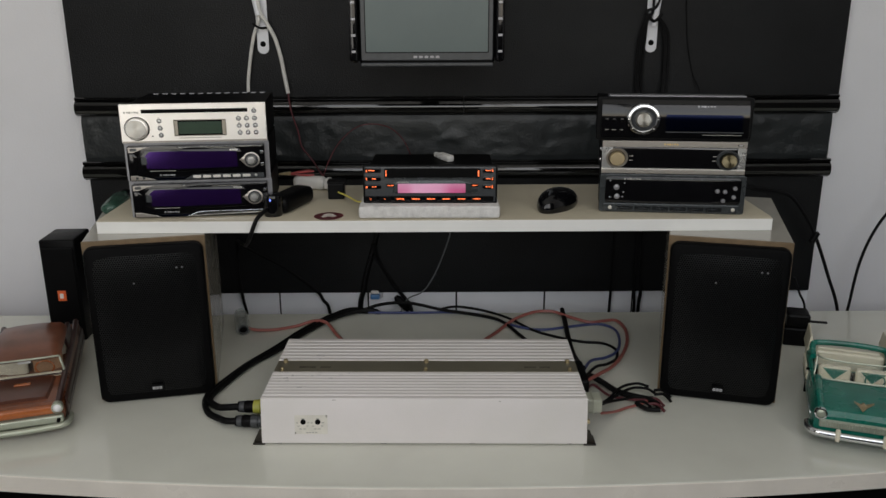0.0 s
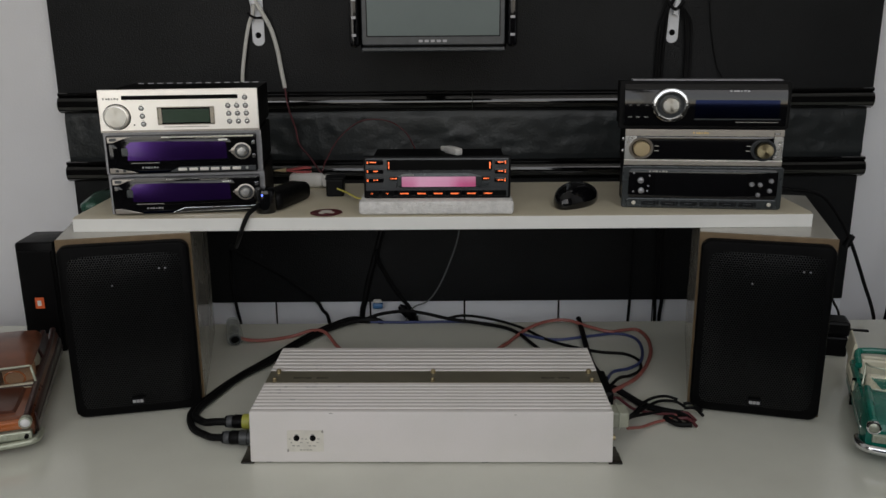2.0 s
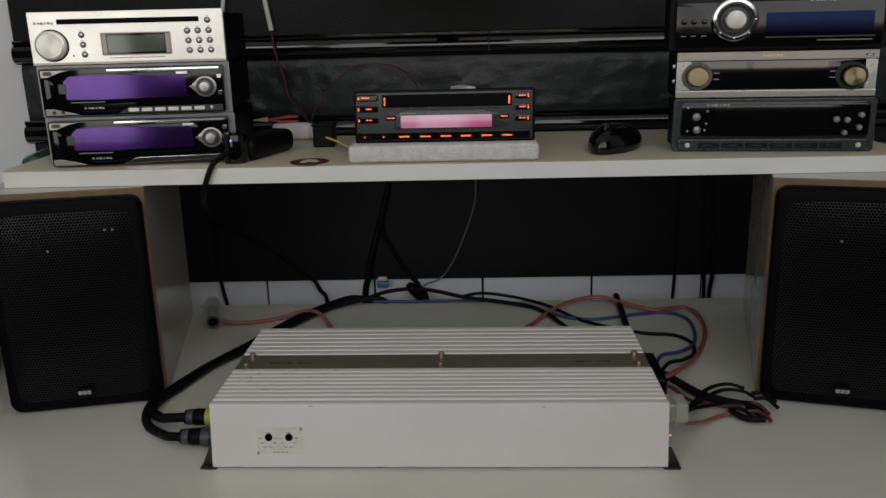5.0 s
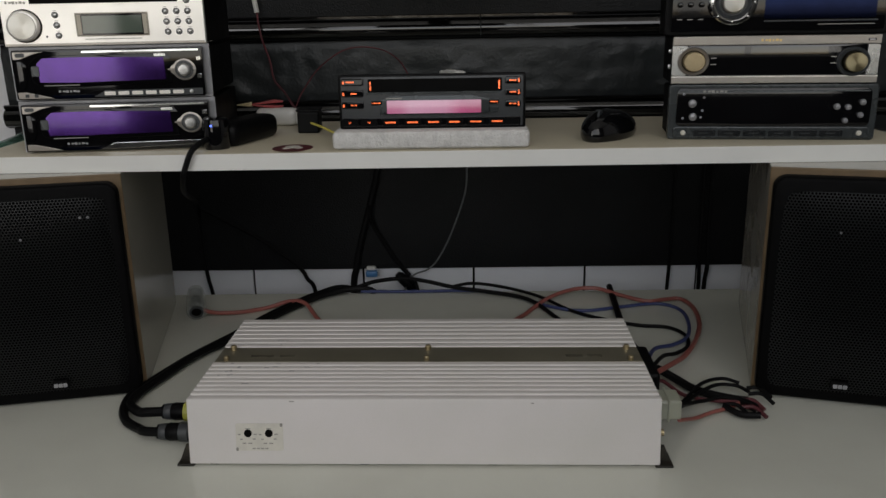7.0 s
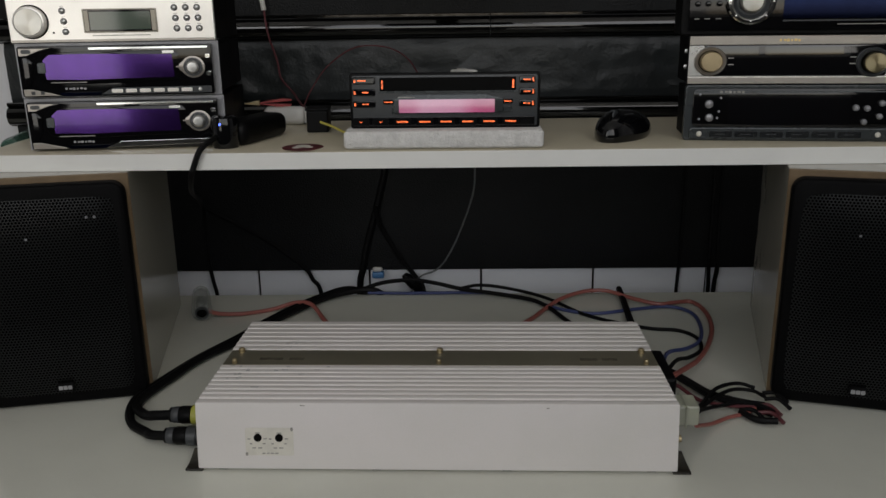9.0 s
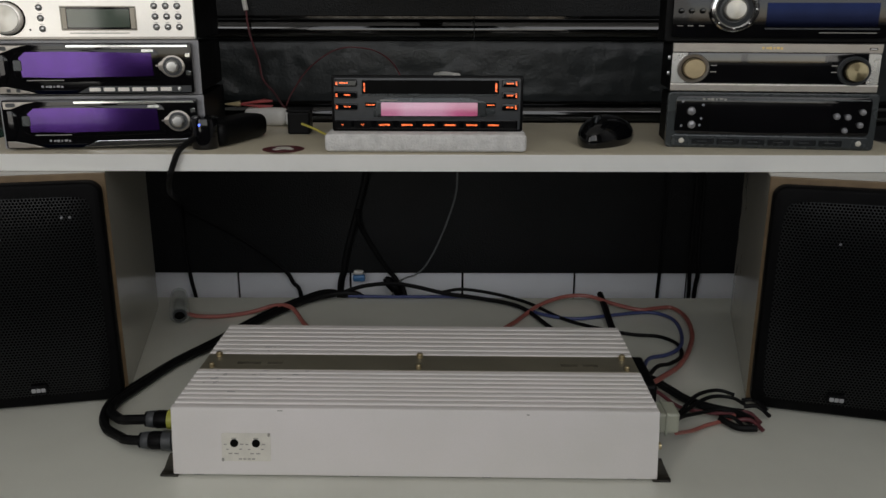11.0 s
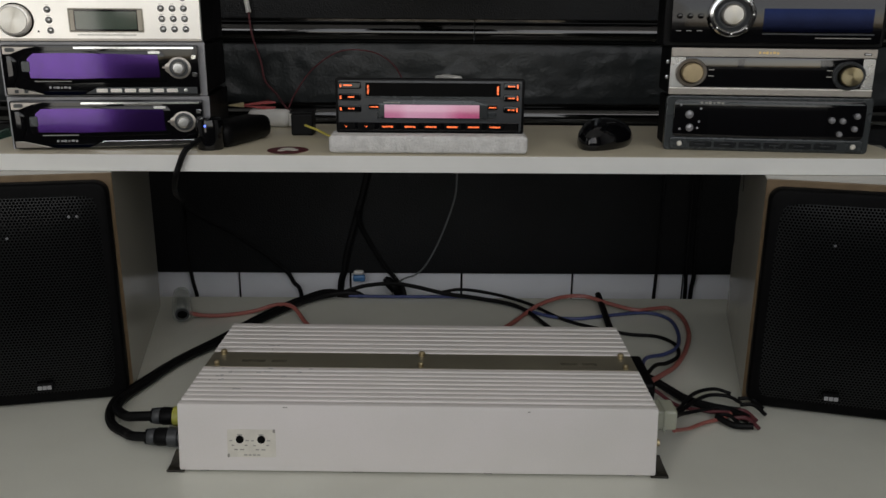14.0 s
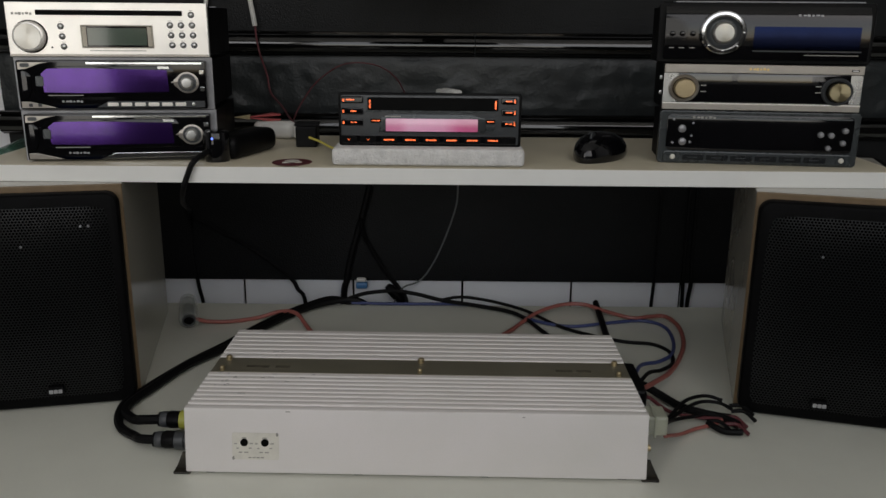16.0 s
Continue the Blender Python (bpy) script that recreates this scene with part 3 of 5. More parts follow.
for cx, cz in ((-0.1582, 0.0158), (-0.1197, 0.0374)):
    part("stain", on_front(prism(disc(cx, cz, 0.0011, 9, 1, 1.5), -0.0018, -0.0013)), ink, plate)
scuff_random = random.Random(4)
for k in range(20):
    i = scuff_random.choice((2, 3, 4, 5, 6, 7, 8, 9))
    sy = (0.0152 + 0.0084 * i if i < 8 else 0.1170 + 0.0107 * (i - 8)) + scuff_random.uniform(0.0024, 0.0052)
    sx = -0.192 + abs(scuff_random.gauss(0, 0.045))
    part("scuff", bx(sx, sx + scuff_random.uniform(0.0015, 0.007), sy, sy + scuff_random.uniform(0.0005, 0.0010), 0.0603, 0.06055), mid_grey, amp)
for cx, cz, w in ((0.092, 0.0560, 0.0022), (-0.112, 0.0575, 0.004)):
    part("chip", on_front(bx(cx, cx + w, -0.0013, -0.0008, cz, cz + 0.0008)), ink, amp)
for side in (-1, 1):
    x0, x1 = sorted((side * 0.1965, side * 0.2115))
    b = part("foot_bracket", bx(x0, x1, -0.002, 0.022, 0.0002, 0.0022, 0.0006), worn_steel, amp, "black steel mounting foot")
    part("gusset", prism([(side * 0.1990, 0.0022), (side * 0.2105, 0.0022), (side * 0.2040, 0.018), (side * 0.1990, 0.018)], 0.004, 0.006), worn_steel, b)
    part("bolt", turned([(0, -0.0018), (0.0028, -0.0015), (0.0032, 0), (0, 0)], 12, m=Matrix.Translation((side * 0.2065, 0.013, 0.0023)) @ Matrix.Rotation(radians(-90), 4, "X")), silver, b)
    part("foot_bracket", bx(x0, x1, 0.165, 0.189, 0.0002, 0.0022, 0.0006), plastic, amp, "black steel mounting foot")
    e0, e1 = sorted((side * 0.1965, side * 0.1985))
    part("end_plate", bx(e0, e1, 0.012, 0.180, 0.005, 0.055, 0.0005), dark_grey, amp, "dark end plate")
for fx in (-0.18, -0.05, 0.06, 0.18):
    part("rubber_foot", bx(fx - 0.004, fx + 0.004, 0.002, 0.012, 0, 0.0035, 0.0006), rubber, amp)
part("terminal_block", bx(0.1985, 0.2110, 0.060, 0.125, 0.018, 0.0575, 0.003), plastic, amp, "black terminal block")
con = part("power_connector", bx(0.1986, 0.2215, 0.022, 0.046, 0.032, 0.050, 0.002), milky_plastic, amp, "milky plastic connector")
part("rib", bx(0.2095, 0.2115, 0.0208, 0.0472, 0.0308, 0.0512, 0.0005), milky_plastic, con)
part("speaker_screw", turned([(0, -0.004), (0.003, -0.004), (0.003, 0)], 12, m=Matrix.Translation((0.2005, 0.012, 0.026)) @ Matrix.Rotation(radians(90), 4, "Z")), brass, amp)
for py, pz in ((0.056, 0.0225), (0.039, 0.0110)):
    turn = Matrix.Translation((-0.2, py, pz)) @ Matrix.Rotation(radians(-90), 4, "Z")
    part("socket", turned([(0, -0.0205), (0.0052, -0.0205), (0.0052, 0.0)], 18, m=turn), brass, amp, "gilt socket")
    part("socket_ring", turned([(0.0052, -0.0215), (0.0088, -0.0215), (0.0092, -0.0130), (0.0078, -0.0126), (0.0078, -0.0004), (0.0052, -0.0004)], 18, m=turn), yellow_ring if pz > 0.02 else dark_grey, amp)


# ---- the narrow speaker ----
col = thing("satellite_speaker", pose(-0.5760, 1.2780, 0.75, 0, 0, 3), "narrow black satellite speaker with an orange-red badge", "loudspeaker")
part("cabinet", bx(-0.0275, 0.0275, 0, 0.070, 0, 0.170, 0.004, 3), plastic, col)
part("grille", bx(-0.0245, 0.0245, -0.004, -0.0003, 0.006, 0.158, 0.0018), plastic, col, "black cloth grille")
bd = part("badge", bx(-0.0065, 0.0065, -0.0056, -0.0042, 0.071, 0.088, 0.0006), badge_red, col, "orange-red badge")
part("badge_mark", bx(-0.0030, 0.0025, -0.0062, -0.0057, 0.0755, 0.0835), badge_white, bd)


# ---- head units ----
def mm(pts, w):
    return [((x - w / 2) / 1000, z / 1000) for x, z in pts]


class Face:
    """Places parts on a unit's front by millimetres from its lower left corner; d is the proud depth."""

    def __init__(self, ob, w):
        self.ob, self.w, self.bow = ob, w, None

    def bend(self, bm, z0, z1):
        """Bows a plate's front by the unit's own curve, cut into strips across its height."""
        if self.bow:
            n = int((z1 - z0) / 2.5)
            for k in range(1, n):
                bmesh.ops.bisect_plane(bm, geom=bm.verts[:] + bm.edges[:] + bm.faces[:], plane_co=(0, 0, (z0 + (z1 - z0) * k / n) / 1000), plane_no=(0, 0, 1))
            for v in bm.verts:
                v.co.y -= self.bow(v.co.z * 1000) / 1000
        return bm

    def plate(self, name, x0, x1, z0, z1, d0, d1, material, r=0.4, bev=0.0, label="", parent=None):
        return part(name, self.bend(prism(mm(rrect(x0, x1, z0, z1, r, 4), self.w), -d1 / 1000, -d0 / 1000, bev / 1000), z0, z1), material, parent or self.ob, label)

    def shape(self, name, pts, d0, d1, material, bev=0.0, label="", parent=None):
        zs = [z for x, z in pts]
        return part(name, self.bend(prism(mm(pts, self.w), -d1 / 1000, -d0 / 1000, bev / 1000), min(zs), max(zs)), material, parent or self.ob, label)

    def mark(self, x0, x1, z0, z1, d0, d1, material, n, parent=None):
        """A word mark as n plain blocks."""
        step = (x1 - x0) / n
        for k in range(n):
            self.plate("brand_mark", x0 + step * (k + 0.10 * (k % 2)), x0 + step * (k + (0.62, 0.86, 0.74)[k % 3]), z0 + (z1 - z0) * (0.12, 0.2, 0.05)[k % 3], z1 - (z1 - z0) * (0.1, 0.22)[k % 2], d0, d1, material, min(0.5, step * 0.2), parent=parent)

    def round(self, name, x, z, prof, material, label="", parent=None, n=28, sx=1.0, sz=1.0):
        m = Matrix.Translation(((x - self.w / 2) / 1000, -(self.bow(z) / 1000 if self.bow else 0), z / 1000)) @ Matrix.Diagonal((sx, 1, sz, 1))
        return part(name, turned([(r / 1000, -d / 1000) for r, d in prof], n, m=m), material, parent or self.ob, label)


def unit(m, w, h, label, inset=2.0, body=chassis, deep=0.155, drop=0.0):
    ob = thing("car_stereo", m, label, "car stereo", "car stereos on the shelf")
    i = inset / 1000
    c = part("chassis", bx(-w / 2000 + i, w / 2000 - i, 0.0, deep, 0.0002, h / 1000 - i - drop, 0.0006), body, ob, "black steel chassis")
    return ob, Face(ob, w), c


def vents(c, w, h, inset=2.0):
    for k in range(13):
        x = (-w / 2 + 16 + k * (w - 32) / 12) / 1000
        z = (h - inset) / 1000
        part("vent_slot", bx(x - 0.0035, x + 0.0035, 0.140, 0.1412, z, z + 0.0012), mid_grey, c)


LST = pose(-0.3010, 1.1330, 0.9945, 0, 0, 6.2)
RST = pose(0.3375, 1.1350, 0.9945, 0, 0, -6.8)


def sized(m, sx, sz):
    return m @ Matrix.Diagonal((sx, 1, sz, 1))



# silver unit on top of the left stack
def silver_unit(m):
    ob, f, c = unit(m, 176, 50, "silver champagne car stereo with round knob and small round buttons", 3.0)
    vents(c, 176, 50, 3.0)
    f.plate("faceplate", 0, 176, 0, 50, 0.2, 7, champagne, 0.8, 0.5, "champagne aluminium faceplate")
    f.shape("lower_bevel", [(0.5, 0.4), (175.5, 0.4), (175, 2.4), (1, 2.4)], 7, 7.5, taupe_metal)
    f.plate("disc_slot", 26, 154, 38.2, 43, 7.0, 7.4, black_hole, 0.4, label="black disc slot")
    f.plate("slot_lip", 26, 154, 37.3, 38.1, 7.0, 7.9, champagne, 0.2)
    f.mark(5.2, 23.5, 38, 41, 7.0, 7.3, ink, 6)
    k = f.round("volume_knob", 19.2, 18.5, [(0, 14), (11.8, 14), (13.2, 13.4), (13.8, 12.2), (14, 7)], champagne, "brushed silver volume knob", n=40)
    f.round("knob_cap", 19.2, 18.5, [(0, 14.4), (11.6, 14.35), (12.0, 14.05)], knob_steel, parent=k, n=40)
    f.round("knob_gap", 19.2, 18.5, [(14.05, 7.4), (15.2, 7.35), (15.3, 7.0)], black_hole, n=40)
    for x, z in [(46.5, 28), (47, 18.7), (47.6, 9.4), (161.8, 39.3)] + [(142.5 + 9.8 * a + 0.4 * b, 29.6 - 9.3 * b) for a in range(3) for b in range(3)]:
        b = f.round("button", x, z, [(0, 9.0), (1.3, 8.8), (1.95, 8.2), (2.1, 7.0)], silver, n=18)
        f.round("button_ring", x, z, [(2.12, 7.5), (2.85, 7.3), (2.95, 7.0)], dark_grey, parent=b, n=18)
        f.plate("legend", x - 1.6, x + 1.6, z + 3.8, z + 4.2, 7.0, 7.2, ink, 0.2, parent=b)
    f.round("status_hole", 37.4, 8.6, [(0, 7.3), (0.9, 7.25), (0.9, 7.0)], black_hole, n=12)
    w = f.plate("display_bezel", 63.5, 127, 8, 29.5, 7.0, 8.0, lcd_bezel, 0.6, 0.3, "taupe display bezel")
    f.plate("display_inset", 64.6, 126, 9, 28.6, 8.0, 8.2, plastic_gloss, 0.4, parent=w)
    f.plate("display", 69.5, 121.5, 10.8, 26.6, 8.2, 8.5, lcd_green, 0.4, label="grey-green display", parent=w)
    for lx in (65.0, 122.3):
        f.plate("bezel_cheek", lx, lx + 3.6, 9.6, 28.0, 8.2, 8.6, lcd_bezel, 0.3, parent=w)
    f.plate("legend", 70, 120, 5.3, 6.0, 7.0, 7.2, ink, 0.2)
    return ob


def violet_unit(m, keys):
    ob, f, c = unit(m, 176, 50, "black car stereo with violet display and silver trim" + (" and key row" if keys else ""), 4.0)
    f.plate("sleeve", 0, 176, 0, 49.6, 0.2, 3.0, mid_grey, 0.8, 0.4, "grey metal sleeve")
    f.bow = lambda z: 0.75 * max(0, 1 - ((z - 24) / 23) ** 2)
    face = f.plate("faceplate", 5, 171, 1.6, 47, 3.0, 13.5, plastic_gloss, 2.0, 0.9, "glossy black faceplate")
    f.plate("top_trim", 66, 168, 43.6, 45.2, 13.5, 14.2, chrome, 0.4, label="thin chrome trim", parent=face)
    f.shape("corner_trim", [(6.5, 45.4), (34, 45.2), (24, 43.0), (13, 38.6), (6.5, 38.4)], 13.5, 14.4, taupe_metal, 0.5, "silver corner trim", face)
    f.plate("eject_key", 9, 17, 40.6, 44.2, 14.4, 15.0, dark_grey, 1.6)
    f.shape("left_panel", [(6.5, 37), (13, 37), (17, 33), (17, 20), (13, 11), (6.5, 11)], 13.5, 14.3, plastic_gloss, 0.3, parent=face)
    rim = [(19, 33), (26, 41.2), (60, 41.8), (140, 41.8), (143, 38), (143, 14.5), (60, 12.5), (30, 13.5), (22, 17)]
    w = f.shape("display_rim", rim, 13.5, 15.0, plastic_gloss, 0.6, parent=face)
    f.shape("display", [(28, 17.5), (26.6, 34.5), (32, 39.4), (60, 39.8), (137, 38.4), (138, 18.0), (60, 16.8)], 15.0, 15.5, lcd_purple, 0, "glossy violet display with a faint added glow", w)
    f.plate("source_key", 21.5, 28.5, 23, 32.5, 15.0, 16.0, slate, 1.4, 0.4, parent=w)
    lobe = [(138.5, 27)] + [(154.5 + 10.5 * math.cos(radians(a)), 26.5 + 10 * math.sin(radians(a))) for a in range(150, -151, -15)]
    f.shape("knob_plate", lobe, 13.5, 15.0, taupe_metal, 0.9, "silver knob plate", face)
    f.round("knob_ring", 154.5, 26.5, [(6.2, 15.6), (8.2, 15.5), (8.4, 15.0)], dark_grey, n=24)
    f.round("control_knob", 154.5, 26.5, [(0, 20.5), (4.2, 20.2), (5.6, 18.8), (6.1, 15.0)], silver, "round silver knob", n=24)
    for z in (36.2, 20.4):
        f.plate("side_key", 165.5, 169.6, z - 2.0, z + 2.0, 13.5, 14.4, chrome, 0.8, 0.3)
    f.mark(42, 61, 7.6, 10.2, 13.5, 13.9, badge_grey, 6, parent=face)
    f.plate("legend", 31, 62, 14.2, 15.0, 15.0, 15.2, ink, 0.2, parent=w)
    f.plate("legend", 103, 136, 42.4, 43.0, 13.5, 13.8, ink, 0.2, parent=face)
    f.plate("model_mark", 129, 139, 39.3, 41.6, 15.0, 15.3, silver, 0.5, parent=w)
    f.shape("corner_trim", [(6.5, 2.6), (38, 2.6), (30, 5.0), (14, 8.8), (6.5, 8.8)], 13.5, 14.4, taupe_metal, 0.5, "silver corner trim", face)
    f.shape("blue_foot", [(39, 2.4), (70, 2.4), (74, 5.5), (36, 5.5)], 13.5, 14.1, lcd_blue, 0, parent=face)
    if keys:
        f.shape("key_bed", [(72, 3.0), (169, 3.0), (169, 9.0), (83, 9.0)], 13.5, 14.3, dark_grey, 0.3, parent=face)
        for i in range(6):
            x = 82 + 12.1 * i
            f.plate("preset_key", x, x + 9.6, 4.4, 7.8, 14.3, 15.2, champagne, 0.7, 0.2)
        f.round("small_knob", 159, 6.2, [(0, 16), (1.5, 15.8), (1.8, 14.3)], silver, n=12)
        for x in (13, 21):
            f.plate("small_key", x, x + 3.2, 4.0, 7.0, 14.4, 15.0, dark_grey, 0.5)
    else:
        f.shape("lower_trim", [(70, 2.4), (169, 5.2), (169, 9.4), (84, 8.6)], 13.5, 14.5, chrome, 0.3, "broad chrome wedge", face)
    return ob


violet_unit(sized(LST @ pose(0.0005, 0.008, 0.0), 1.070, 1.005), False)
violet_unit(sized(LST @ pose(-0.0005, 0.008, 0.0503), 1.070, 1.03), True)
silver_unit(sized(LST @ pose(-0.0012, 0.007, 0.1018), 1.065, 1.015))


def gloss_unit(m):
    """The top unit of the other stack: a thick trim ring and a convex glossy front."""
    ob, f, c = unit(m, 194, 60, "glossy black car stereo with large silver dial in a thick trim", 5, chassis, 0.08)
    f.plate("trim_ring", 0, 194, 0, 60, 0.2, 5.0, plastic, 4, 1.5, "thick black trim ring")
    part("top_strip", bx(-0.082, 0.088, 0.001, 0.020, 0.0551, 0.0612, 0.0008), mid_grey, ob)
    bm = bmesh.new()
    f.bow = lambda z: -7.2 * ((z - 18) / 38) ** 4.2 if z > 18 else -1.2 * ((18 - z) / 14) ** 2
    prof = [(-0.004, 0.004)] + [(-(12.45 + f.bow(5 + 51 * k / 20)) / 1000, (5 + 51 * k / 20) / 1000) for k in range(21)]
    rows = [[bm.verts.new((x, y, z)) for y, z in prof] for x in (-0.091, 0.091)]
    for i in range(len(prof) - 1):
        bm.faces.new((rows[0][i], rows[0][i + 1], rows[1][i + 1], rows[1][i]))
    bm.faces.new(rows[0][::-1])
    bm.faces.new(rows[1])
    bm.faces.new((rows[0][0], rows[1][0], rows[1][-1], rows[0][-1]))
    face = part("faceplate", bm, plastic_gloss, ob, "convex glossy black faceplate")
    f.plate("display", 86, 180, 15, 37, 12.4, 12.8, lcd_blue, 1.0, label="dark blue display", parent=face)
    f.plate("display_lip", 86, 182, 12.6, 14.0, 12.4, 12.9, dark_grey, 0.5, parent=face)
    f.mark(124, 147, 46.6, 49.2, 12.4, 12.9, badge_grey, 6, parent=face)
    f.plate("legend", 132, 180, 9.3, 10.1, 12.4, 12.7, ink, 0.3, parent=face)
    for x in (12.5, 21.5, 31):
        f.round("button", x, 29.5, [(0, 16), (1.8, 15.7), (2.5, 14.8), (2.6, 12.5)], plastic_gloss, n=14)
        f.plate("legend", x - 2.4, x + 2.4, 15.3, 16.1, 12.4, 12.7, ink, 0.3)
    d = f.round("dial_ring", 57.5, 31, [(15.6, 18.6), (17.2, 19.6), (19.6, 19.0), (20.8, 17.5), (21.2, 8)], chrome, "chrome dial ring", n=44)
    f.round("dial_bowl", 57.5, 31, [(0, 16.2), (12.5, 16.2), (15.6, 18.5)], dark_grey, parent=d, n=36)
    f.round("dial_knob", 57.5, 31, [(0, 24.0), (8.6, 23.8), (10.0, 22.6), (10.4, 17.2)], knob_steel, "brushed silver knob", n=36)
    for a in range(8):
        f.round("dial_stud", 57.5 + 18.1 * math.cos(a * 0.785), 31 + 18.1 * math.sin(a * 0.785), [(0, 20.8), (0.8, 20.6), (0.9, 19)], silver, n=8)
    f.plate("dial_mark", 52, 63, 49.0, 51.4, 15, 20.9, badge_white, 0.6)
    return ob


def twin_knob_unit(m):
    ob, f, c = unit(m, 175, 46, "taupe aluminium car stereo with two gold knobs", 2.0, deep=0.07)
    f.plate("faceplate", 0, 175, 0, 46, 0.2, 5, plastic, 1.0, 0.4)
    f.plate("top_bar", 0.3, 174.7, 37.2, 45.8, 5, 8.5, taupe_metal, 0.8, 0.6, "taupe aluminium bar")
    f.plate("bottom_bar", 0.3, 174.7, 0.6, 6.6, 5, 8.0, taupe_metal, 0.8, 0.6, "taupe aluminium bar")
    f.plate("bar_edge", 0.3, 174.7, 6.6, 7.8, 5, 8.4, champagne, 0.3)
    for x0, x1 in ((0.4, 13.5), (164.5, 174.6)):
        f.plate("end_panel", x0, x1, 8.2, 36.8, 5, 7.4, silver, 0.8, 0.4, "silver end panel")
    f.plate("end_key", 166.5, 174.2, 20.5, 28, 7.4, 8.2, silver, 0.5, 0.2)
    f.bow = lambda z: 0.62 * max(0, 1 - ((z - 22.5) / 14.5) ** 2)
    f.plate("display", 13.8, 164.2, 8.0, 37.0, 5, 7.0, lcd_gloss, 0.8, 0.4, "glossy black display")
    for x, z, cap in ((18.6, 22.2, gold_metal), (153.2, 20.8, gold_metal)):
        r = f.round("knob_ring", x, z, [(10.4, 9.6), (12.4, 10.6), (13.6, 9.2), (13.8, 6.8)], taupe_metal if x < 50 else dark_grey, n=36)
        f.round("knob_gap", x, z, [(9.5, 8.2), (10.4, 8.6)], black_hole, parent=r, n=36)
        f.round("knob", x, z, [(0, 17.6), (8.6, 17.4), (9.4, 16.4), (9.5, 7.6)], knob_gold if x > 50 else cap, "gold anodised knob", n=36)
    for x, z in ((36, 25), (36, 19), (137, 25.5), (137, 19.5)):
        f.plate("legend", x - 2.5, x + 2.5, z - 0.5, z + 0.5, 7.0, 7.2, ink, 0.3)
    f.bow = None
    f.mark(75, 93, 40, 43.2, 8.5, 8.8, gold_bright, 6)
    f.plate("small_mark", 163.5, 170, 40.2, 42.2, 8.5, 8.8, plastic_gloss, 0.4)
    f.plate("small_mark_inner", 164.3, 169.2, 40.7, 41.7, 8.8, 9.0, badge_white, 0.3)
    for sx in (-0.0862, 0.0862):
        for sz in (0.016, 0.031):
            part("side_screw", bx(sx - 0.0022, sx + 0.0022, 0.010, 0.014, sz - 0.002, sz + 0.002, 0.0006), silver, ob)
    return ob


def old_unit(m):
    ob, f, c = unit(m, 182, 50.5, "old dark grey car stereo with black window and round buttons", 4.0, deep=0.07)
    f.plate("faceplate", 0, 182, 0, 50.5, 0.2, 8, slate, 3.5, 1.2, "slate grey faceplate")
    f.plate("lower_lip", 5, 177, 1.6, 12.4, 8, 10.5, slate, 3.0, 1.6)
    f.bow = lambda z: 0.9 * max(0, 1 - ((z - 30) / 17.5) ** 2)
    w = f.plate("window", 7, 176, 12.8, 47.2, 8, 9.2, plastic_gloss, 4.5, 0.5, "glossy black window")
    f.plate("window_rim", 9, 174, 44.2, 45.4, 9.2, 9.8, slate, 0.5, parent=w)
    f.plate("display", 38, 142, 15.5, 42, 9.2, 9.5, lcd_gloss, 1.0, label="black display", parent=w)
    f.mark(30, 52, 43.2, 45.8, 9.8, 10.1, ink, 6, parent=w)
    for x, z, r, sx in ((21, 33.5, 3.9, 1.1), (22, 21.3, 3.7, 1.1), (147, 30.5, 3.0, 1.1), (156.5, 30, 2.9, 1.1), (168.5, 34.5, 2.9, 1.25), (167.5, 23, 2.8, 1.25), (155, 18, 2.7, 1.2)):
        f.round("button", x, z, [(0, 12.2), (r * 0.6, 12.0), (r * 0.9, 11.2), (r, 9.2)], mid_grey, n=18, sx=1, sz=1)
    for x, z in ((13, 42), (31, 39), (30, 27), (13, 20), (29, 21)):
        f.round("small_dot", x, z, [(0, 10), (1.1, 9.9), (1.2, 9.2)], mid_grey, n=10)
    f.bow = None
    for i in range(6):
        x = 23 + 22.2 * i
        f.plate("preset_key", x, x + 20, 3.6, 9.4, 10.5, 11.2, slate_key, 1.2, 0.3)
        f.plate("legend", x + 5, x + 14, 6.2, 6.8, 11.2, 11.3, dark_grey, 0.3)
    for x in (14, 168):
        f.round("lamp_stud", x, 6.6, [(0, 12), (1.6, 11.8), (2.4, 11), (2.5, 10.4)], label_cream, n=14)
    return ob


old_unit(sized(RST @ pose(0.0, 0.010, 0.0), 1.066, 1.06))
twin_knob_unit(sized(RST @ pose(-0.0015, 0.009, 0.0540, 0, 0, 0.5), 1.088, 0.985))
gloss_unit(sized(RST @ pose(-0.0045, 0.005, 0.0998), 1.044, 0.967))


